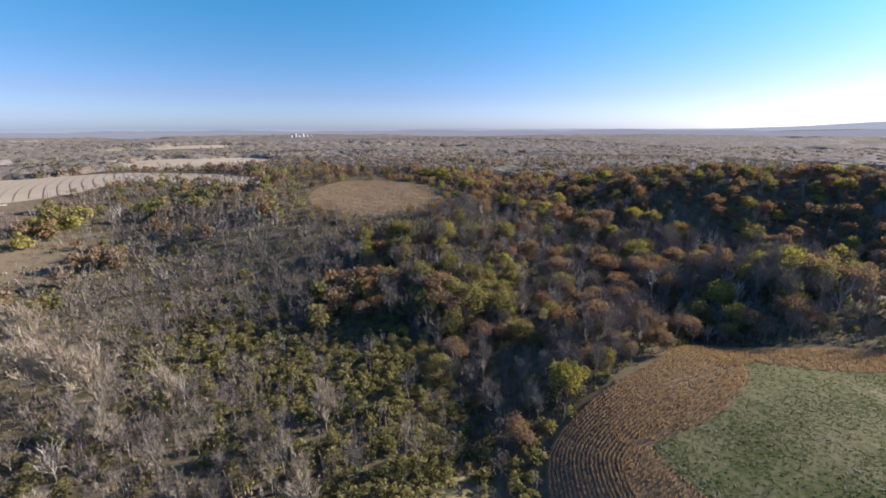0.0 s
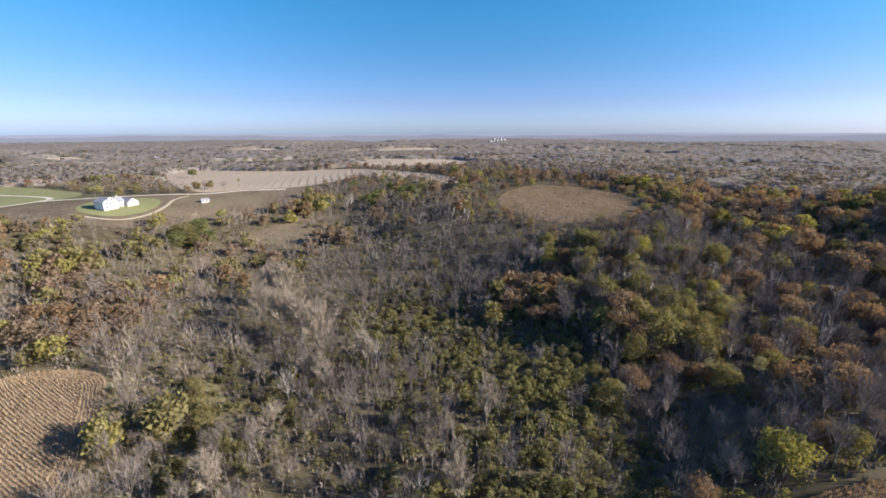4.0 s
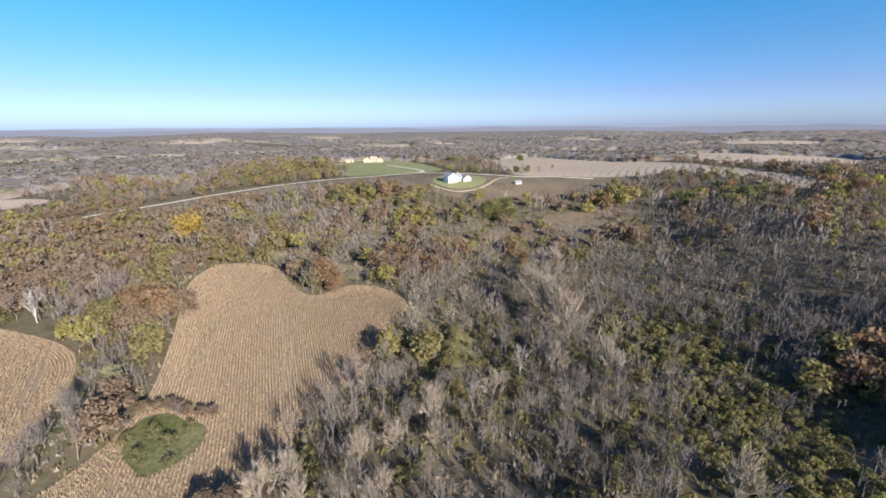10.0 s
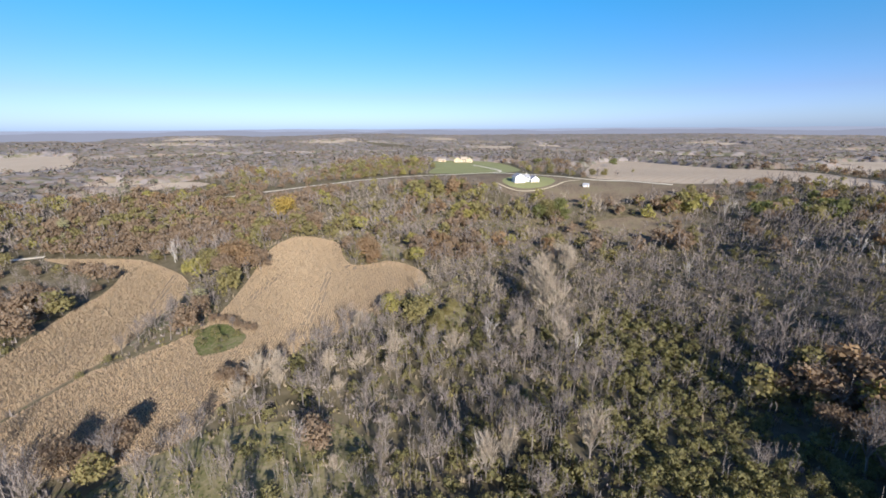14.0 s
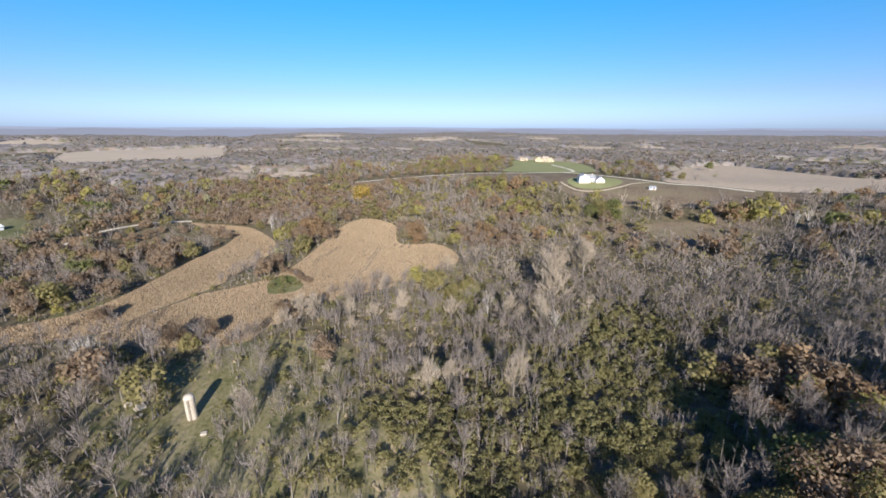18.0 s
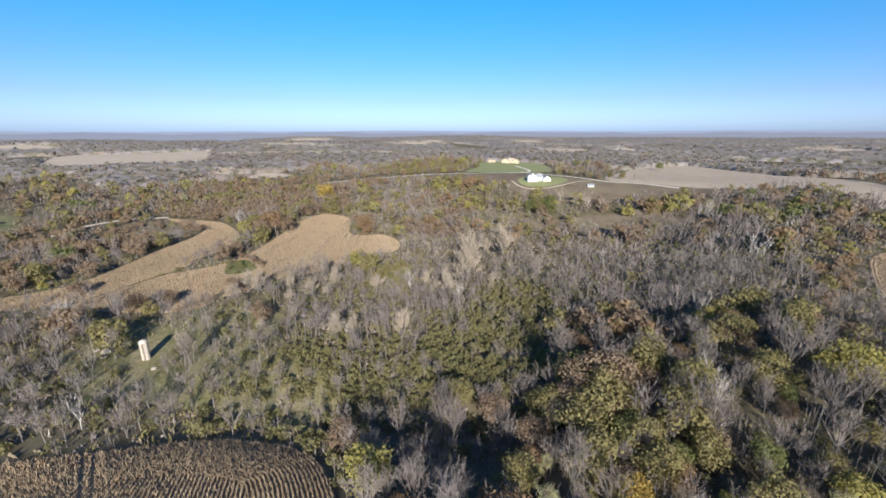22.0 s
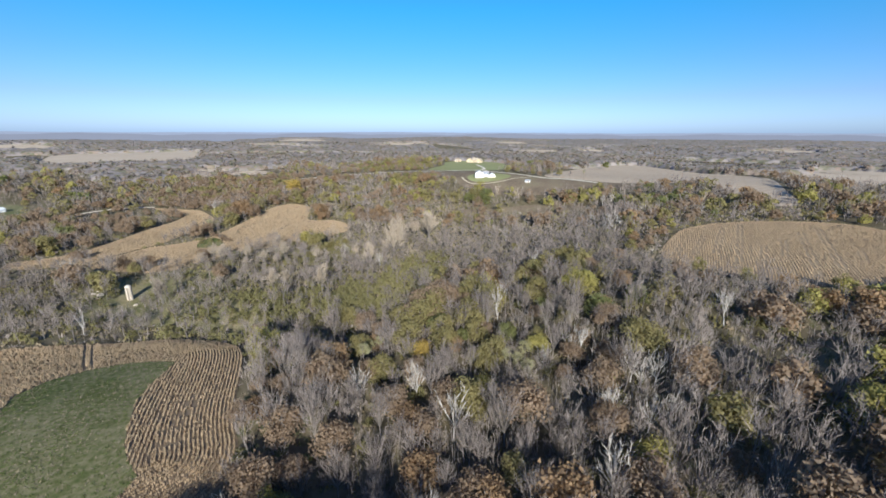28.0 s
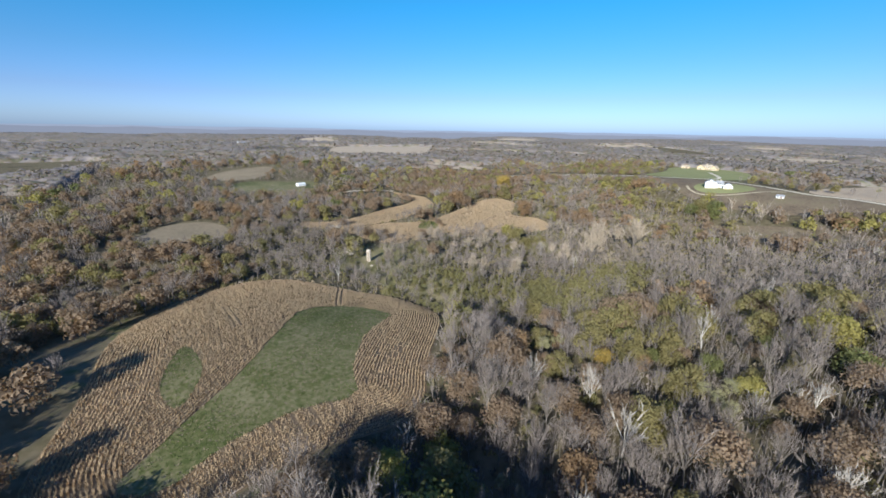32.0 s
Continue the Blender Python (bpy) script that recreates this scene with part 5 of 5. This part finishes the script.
# ---- corn ----
def corn(name, poly, way, rows_in, holes=(), gap=1.6, tall=1.75, label="", stalk=None, tracks=()):
    """Standing dry corn: rows along the edge, then straight rows in the middle."""
    xs, ys = [], []
    p = np.array(poly)
    nxt = np.roll(p, -1, 0)
    area = 0.5 * np.sum(p[:, 0] * nxt[:, 1] - nxt[:, 0] * p[:, 1])
    for k in range(rows_in):
        off = 0.8 + k * gap
        for (ax, ay), (bx, by) in zip(p, nxt):
            d = math.hypot(bx - ax, by - ay)
            n = max(1, int(d / 0.36))
            s = (np.arange(n) + rng.uniform(0, 1)) / n
            nxv, nyv = -(by - ay) / d * np.sign(area), (bx - ax) / d * np.sign(area)
            xs.append(ax + s * (bx - ax) + nxv * off)
            ys.append(ay + s * (by - ay) + nyv * off)
    x, y = np.concatenate(xs), np.concatenate(ys)
    d, _, _ = nearest(x, y, poly)
    k = inside(x, y, poly) & (np.abs((d - 0.8) / gap - np.round((d - 0.8) / gap)) < 0.12)
    x, y = x[k], y[k]
    w = Vector(way).normalized()
    n = Vector((-w.y, w.x))
    c, R = p.mean(0), 200
    a, b = np.meshgrid(np.arange(-R, R, gap), np.arange(-R, R, 0.36))
    a = a + 5 * np.sin(b / 45)
    qx, qy = (c[0] + a * n.x + b * w.x).ravel(), (c[1] + a * n.y + b * w.y).ravel()
    k = inside(qx, qy, poly)
    qx, qy = qx[k], qy[k]
    d, _, _ = nearest(qx, qy, poly)
    k = d > 0.8 + gap * (rows_in - 0.7)
    x, y = np.concatenate([x, qx[k]]), np.concatenate([y, qy[k]])
    worn = np.sin(x / 7 + 3 * np.sin(y / 11)) * np.sin(y / 9 + 2 * np.sin(x / 17))
    keep = rng.random(len(x)) < 0.93 - 0.35 * np.clip(worn - 0.45, 0, 1)
    for h in holes:
        keep &= ~inside(x, y, h)
    for (ax, ay), (bx, by) in tracks:          # wheel tracks through the crop
        u = np.array([bx - ax, by - ay]) / math.hypot(bx - ax, by - ay)
        along, off = (x - ax) * u[0] + (y - ay) * u[1], np.abs((y - ay) * u[0] - (x - ax) * u[1])
        keep &= ~((along > 0) & (along < math.hypot(bx - ax, by - ay)) & (np.abs(off - 1.1) < 0.42))
    x, y = x[keep], y[keep]
    x, y = x + rng.normal(0, 0.05, len(x)), y + rng.normal(0, 0.05, len(x))
    g = np.random.default_rng(5)
    vs, fs, o = [], [], 0
    for j in range(6):
        v, f = [], []
        for b in range(3):
            q = g.uniform(0, 6.28)
            lean = g.normal(0, 0.24, 2)
            h = tall * g.uniform(0.5, 1.0)
            cx, cy = g.normal(0, 0.13, 2)
            v += [(cx - 0.15 * math.cos(q), cy - 0.15 * math.sin(q), 0), (cx + 0.15 * math.cos(q), cy + 0.15 * math.sin(q), 0.1), (cx + lean[0], cy + lean[1], h)]
            f.append((3 * b, 3 * b + 1, 3 * b + 2))
        s = slice(j, None, 6)
        v, f, m = scatter((np.array(v), np.array(f), np.zeros(len(f), int)), x[s], y[s], height(x[s], y[s]) + 0.1, rng.uniform(0, 6.28, len(x[s])), rng.uniform(0.7, 1.15, len(x[s])))
        vs.append(v), fs.append(f + o)
        o += len(v)
    tagged(new(name, mesh(name, np.concatenate(vs), np.concatenate(fs), [stalk or M_CORN])), label, "corn" if not stalk else "crop", kind="stuff")


corn("corn", F_HORSE, (-0.35, 1), 7, [F_NOTCH], gap=1.0, tall=1.15, tracks=[((-73, 165), (-58, 135)), ((-58, 135), (-50, 112)), ((-96, 150), (-88, 118))], label="rows of dry tan standing corn")
corn("corn", F_UPPER, (-0.6, 1), 7, gap=1.0, tall=1.15, tracks=[((-150, 128), (-118, 88))], label="rows of dry tan standing corn")
corn("corn", F_CORN, (0.75, -0.62), 18, [F_GREEN, F_PATCH], gap=1.1, tall=1.3, tracks=[((80, -39), (38, -28)), ((64, -89), (95, -84)), ((142, -37), (130, -24))], label="rows of dry tan standing corn round a meadow")


corn("standing_crop", F_BROWN, (0.03, 1), 2, gap=1.15, tall=0.7, label="rows of low ripe brown crop on the hill", stalk=M_BEAN, tracks=[((252 + 9.5 * k, 150 + 13 * (k % 3)), (255 + 9.4 * k, 196 + 17 * (k * 5 % 4))) for k in range(9)])

# ---- buildings ----
def part(name, v, f, mat, parent, label=""):
    me = bpy.data.meshes.new(name)
    me.from_pydata([tuple(p) for p in v], [], [tuple(q) for q in f])
    me.materials.append(mat)
    me.update()
    ob = new(name, me)
    ob.parent = parent
    return tagged(ob, label) if label else ob


def block(x0, x1, y0, y1, z0, z1):
    v = [(x, y, z) for z in (z0, z1) for y in (y0, y1) for x in (x0, x1)]
    return v, [(0, 2, 3, 1), (4, 5, 7, 6), (0, 1, 5, 4), (2, 6, 7, 3), (0, 4, 6, 2), (1, 3, 7, 5)]


def gabled(x0, x1, y0, y1, z0, z1, peak, along="x"):
    """Walls with two gables as one closed body."""
    v = [(x0, y0, z0), (x1, y0, z0), (x1, y1, z0), (x0, y1, z0), (x0, y0, z1), (x1, y0, z1), (x1, y1, z1), (x0, y1, z1)]
    if along == "x":
        v += [(x0, (y0 + y1) / 2, z1 + peak), (x1, (y0 + y1) / 2, z1 + peak)]
        return v, [(0, 3, 2, 1), (0, 1, 5, 4), (2, 3, 7, 6), (1, 2, 6, 9, 5), (3, 0, 4, 8, 7), (4, 5, 9, 8), (6, 7, 8, 9)]
    v += [((x0 + x1) / 2, y0, z1 + peak), ((x0 + x1) / 2, y1, z1 + peak)]
    return v, [(0, 3, 2, 1), (0, 1, 5, 8, 4), (2, 3, 7, 9, 6), (1, 2, 6, 5), (3, 0, 4, 7), (5, 6, 9, 8), (7, 4, 8, 9)]


def roof_of(x0, x1, y0, y1, z1, peak, along="x", over=0.5, thick=0.25):
    """Two roof slopes with thickness and overhang."""
    if along == "y":
        v, f = roof_of(y0, y1, x0, x1, z1, peak, "x", over, thick)
        return [(b, a, c) for a, b, c in v], [q[::-1] for q in f]
    m, h = (y0 + y1) / 2, (y1 - y0) / 2
    k = peak / h
    v, f = [], []
    for s in (-1, 1):
        o = len(v)
        for x in (x0 - over, x1 + over):
            e = (m + s * (h + over), z1 - k * over)
            v += [(x, m, z1 + peak + 0.03), (x, e[0], e[1] + 0.03), (x, e[0], e[1] + thick), (x, m, z1 + peak + thick)]
        q = [(o, o + 1, o + 2, o + 3), (o + 7, o + 6, o + 5, o + 4), (o, o + 4, o + 5, o + 1), (o + 1, o + 5, o + 6, o + 2), (o + 2, o + 6, o + 7, o + 3), (o + 3, o + 7, o + 4, o)]
        f += q if s > 0 else [t[::-1] for t in q]
    return v, f


def window(top, x, y, z, w=1.2, h=1.5, frame_mat=None):
    """A window in a wall that faces -y."""
    fr = part("window", *block(x - w / 2 - 0.12, x + w / 2 + 0.12, y - 0.08, y + 0.05, z - 0.12, z + h + 0.12), frame_mat or M_WHITE, top)
    part("pane", *block(x - w / 2, x + w / 2, y - 0.11, y - 0.04, z, z + h), M_DARK, fr, "dark window pane")
    part("sill", *block(x - w / 2 - 0.2, x + w / 2 + 0.2, y - 0.2, y + 0.02, z - 0.2, z - 0.12), frame_mat or M_WHITE, fr)


def building(name, x, y, turn, blocks, wall, roof, windows, doors, label, category, chimney=None):
    """blocks: x0, x1, y0, y1, wall height, peak, ridge direction."""
    top = new(name)
    top.matrix_world = pose(x, y, hz(x, y), 0, 0, turn)
    for x0, x1, y0, y1, z1, peak, along in blocks:
        w = part("wall", *gabled(x0, x1, y0, y1, -2.0, z1, peak, along), wall, top)
        part("roof", *roof_of(x0, x1, y0, y1, z1, peak, along), roof, top, "shingled roof")
        part("foundation", *block(x0 - 0.06, x1 + 0.06, y0 - 0.06, y1 + 0.06, -2.2, 0.35), M_CONCRETE, top)
    for wx, wy, wz in windows:
        window(top, wx, wy, wz)
    for dx, dy, dw, dh, mat in doors:
        d = part("door", *block(dx - dw / 2, dx + dw / 2, dy - 0.12, dy + 0.05, 0.36, 0.36 + dh), mat, top)
        part("door_frame", *block(dx - dw / 2 - 0.12, dx + dw / 2 + 0.12, dy - 0.07, dy + 0.05, 0.36, 0.5 + dh), M_WHITE, d)
    if chimney:
        cx, cy, cz = chimney
        part("chimney", *block(cx - 0.5, cx + 0.5, cy - 0.4, cy + 0.4, cz - 3, cz), M_CONCRETE, top)
    return tagged(top, label, category)


building("house", 2, 424, 32,
         [(-13, -2, -4, 6, 6.2, 3.4, "y"), (-2, 5, -1, 6, 5.6, 2.4, "x"), (5, 14, -5, 5, 3.4, 3.2, "y")], M_WHITE, M_ROOF,
         [(-10.5, -4, 1.2), (-7.5, -4, 1.2), (-4.5, -4, 1.2), (-10.5, -4, 4.2), (-7.5, -4, 4.2), (-4.5, -4, 4.2), (-9, -4, 6.9), (-6, -4, 6.9), (-0.5, -1, 1.0), (3.5, -1, 1.0), (-0.5, -1, 3.8), (1.6, -1, 3.8), (3.7, -1, 3.8), (9.5, -5, 4.0)],
         [(1.5, -1, 1.2, 2.2, M_RUST), (7.4, -5, 3.0, 2.4, M_TANWALL), (11.6, -5, 3.0, 2.4, M_TANWALL)], "white two storey farmhouse with attached garage on a lawn", "house", (2, 2.5, 9.6))
building("house", -134, 640, 8,
         [(-15, -4, -5, 6, 4.2, 4.0, "y"), (-4, 6, -2, 6, 5.6, 3.2, "x"), (6, 15, -5, 5, 4.0, 3.6, "y")], M_TANWALL, M_TANROOF,
         [(-12, -5, 1.2), (-9.5, -5, 1.2), (-7, -5, 1.2), (-2, -2, 1.0), (4, -2, 1.0), (-2, -2, 3.6), (1, -2, 3.6), (4, -2, 3.6), (8.5, -5, 1.2), (12.5, -5, 1.2)],
         [(1, -2, 1.4, 2.2, M_RUST)], "large tan house with steep roofs on a hill", "house", (-3, 3, 10.5))
building("shed", -172, 640, 20, [(-6, 6, -3.5, 3.5, 3.0, 1.8, "x")], M_TANWALL, M_TANROOF, [(-3, -3.5, 1.0)], [(2, -3.5, 2.6, 2.2, M_RUST)], "small tan outbuilding beside the hill house", "shed")
building("shed", 65, 423, 10, [(-3, 3, -2, 2, 2.4, 1.2, "x")], M_WHITE, M_ROOF, [(-1.6, -2, 1.0)], [(1.2, -2, 1.4, 1.9, M_RUST)], "small white shed on the dry slope", "shed")
building("barn", -336, 12, -70, [(-5.5, 5.5, -3.5, 3.5, 3.0, 1.6, "x")], M_WHITE, M_WHITE, [(-3.6, -3.5, 1.2), (-1.8, -3.5, 1.2), (4, -3.5, 1.2)], [(1.4, -3.5, 2.4, 2.4, M_RUST)], "small white barn in a green clearing", "barn")
building("house", -850, -420, -60, [(-9, 9, -5, 5, 5.0, 3.0, "x")], M_WHITE, M_ROOF, [(-5, -5, 1.2), (0, -5, 1.2), (5, -5, 1.2)], [(3, -5, 1.4, 2.2, M_RUST)], "distant white farmhouse among woods", "house")
building("barn", -826, -402, -50, [(-14, 14, -6, 6, 5.0, 3.0, "x")], M_WHITE, M_ROOF, [(-5, -6, 1.2)], [(3, -6, 4, 3.5, M_RUST)], "distant white barn among woods", "barn")
building("barn", -1360, -15, -60, [(-16, 16, -7, 7, 6.0, 4.0, "x")], M_WHITE, M_ROOF, [(-5, -7, 1.2)], [(3, -7, 4, 3.5, M_RUST)], "distant white barn on a ridge", "barn")
building("house", 110, 1190, 0, [(-8, 8, -5, 5, 6.0, 4.0, "x"), (-2, 2, -8, -5, 8.0, 4.0, "y")], M_WHITE, M_ROOF, [(-6, -5, 1.6), (6, -5, 1.6)], [(0, -8, 1.8, 2.6, M_RUST)], "distant white building with a tall gable", "house")


def round_body(r0, r1, z0, z1, sides=20, cap=True):
    v, f = [], []
    for z, r in ((z0, r0), (z1, r1)):
        v += [(r * math.cos(2 * math.pi * k / sides), r * math.sin(2 * math.pi * k / sides), z) for k in range(sides)]
    f = [(k, (k + 1) % sides, sides + (k + 1) % sides, sides + k) for k in range(sides)]
    if cap:
        f.append(tuple(range(2 * sides - 1, sides - 1, -1))[::-1])
    return v, f


def dome(r, z0, rise, sides=20, rings=5):
    v, f = [], []
    for i in range(rings):
        a = i / rings * math.pi / 2
        v += [(r * math.cos(a) * math.cos(2 * math.pi * k / sides), r * math.cos(a) * math.sin(2 * math.pi * k / sides), z0 + rise * math.sin(a)) for k in range(sides)]
    v.append((0, 0, z0 + rise))
    for i in range(rings - 1):
        f += [(i * sides + k, i * sides + (k + 1) % sides, (i + 1) * sides + (k + 1) % sides, (i + 1) * sides + k) for k in range(sides)]
    f += [((rings - 1) * sides + k, (rings - 1) * sides + (k + 1) % sides, rings * sides) for k in range(sides)]
    return v, f


def silo(x, y, r, tall, label, category="silo", capmat=None, wall=None, turn=0):
    top = new("silo")
    top.matrix_world = pose(x, y, hz(x, y) - 0.3, 0, 0, turn)
    wall = wall or M_CONCRETE
    staves = part("barrel", *round_body(r, r, -1, tall), wall, top, "pale weathered stave wall")
    k = 0.8
    while k < tall:
        part("hoop", *round_body(r + 0.05, r + 0.05, k, k + 0.07, 20, False), M_RUST, staves)
        k += 0.9
    part("dome", *dome(r + 0.04, tall, r * 0.75), capmat or M_CONCRETE, top, "rounded roof cap")
    part("chute", *block(-0.3, 0.3, -r - 0.3, -r + 0.1, 0.5, tall), M_CHUTE, top, "weathered filling chute up the wall")
    return tagged(top, label, category)


silo(-8.4, 5.3, 1.6, 8.3, "old pale stave silo standing alone in brush", turn=52)
for k, (x, y, s, z) in enumerate(((-26, -3, 1.6, 1.1), (-30, -5, 1.1, 0.8), (1.5, 4, 0.9, 0.7), (-33, -2, 0.8, 0.6))):
    ob = new("concrete_rubble")
    ob.matrix_world = pose(x, y, hz(x, y) - 0.1, 0, 0, 25 * k)
    part("slab", *block(-s, s, -s * 0.7, s * 0.7, -0.3, z), M_CONCRETE, ob)
    part("broken_piece", *block(-s * 0.5, s * 0.8, -s * 1.2, -s * 0.75, -0.3, z * 0.55), M_CONCRETE, ob)
    tagged(ob, "broken pale concrete rubble in the brush", "rubble", "rubble by the silo")
fx, fy = 1960, 1690
building("barn", fx, fy, 40, [(-40, 20, -12, 12, 8, 5, "x"), (26, 60, -10, 10, 7, 4, "x")], M_WHITE, M_WHITE, [(-20, -12, 3)], [(0, -12, 6, 5, M_RUST)], "long white farm buildings far off", "barn")
for k in range(5):
    silo(fx - 95 + k * 17, fy + 62 - 13 * k, 6.5, 15 + 6 * (k % 2), "distant white grain bin at a farm", "grain bin", M_WHITE, M_WHITE)
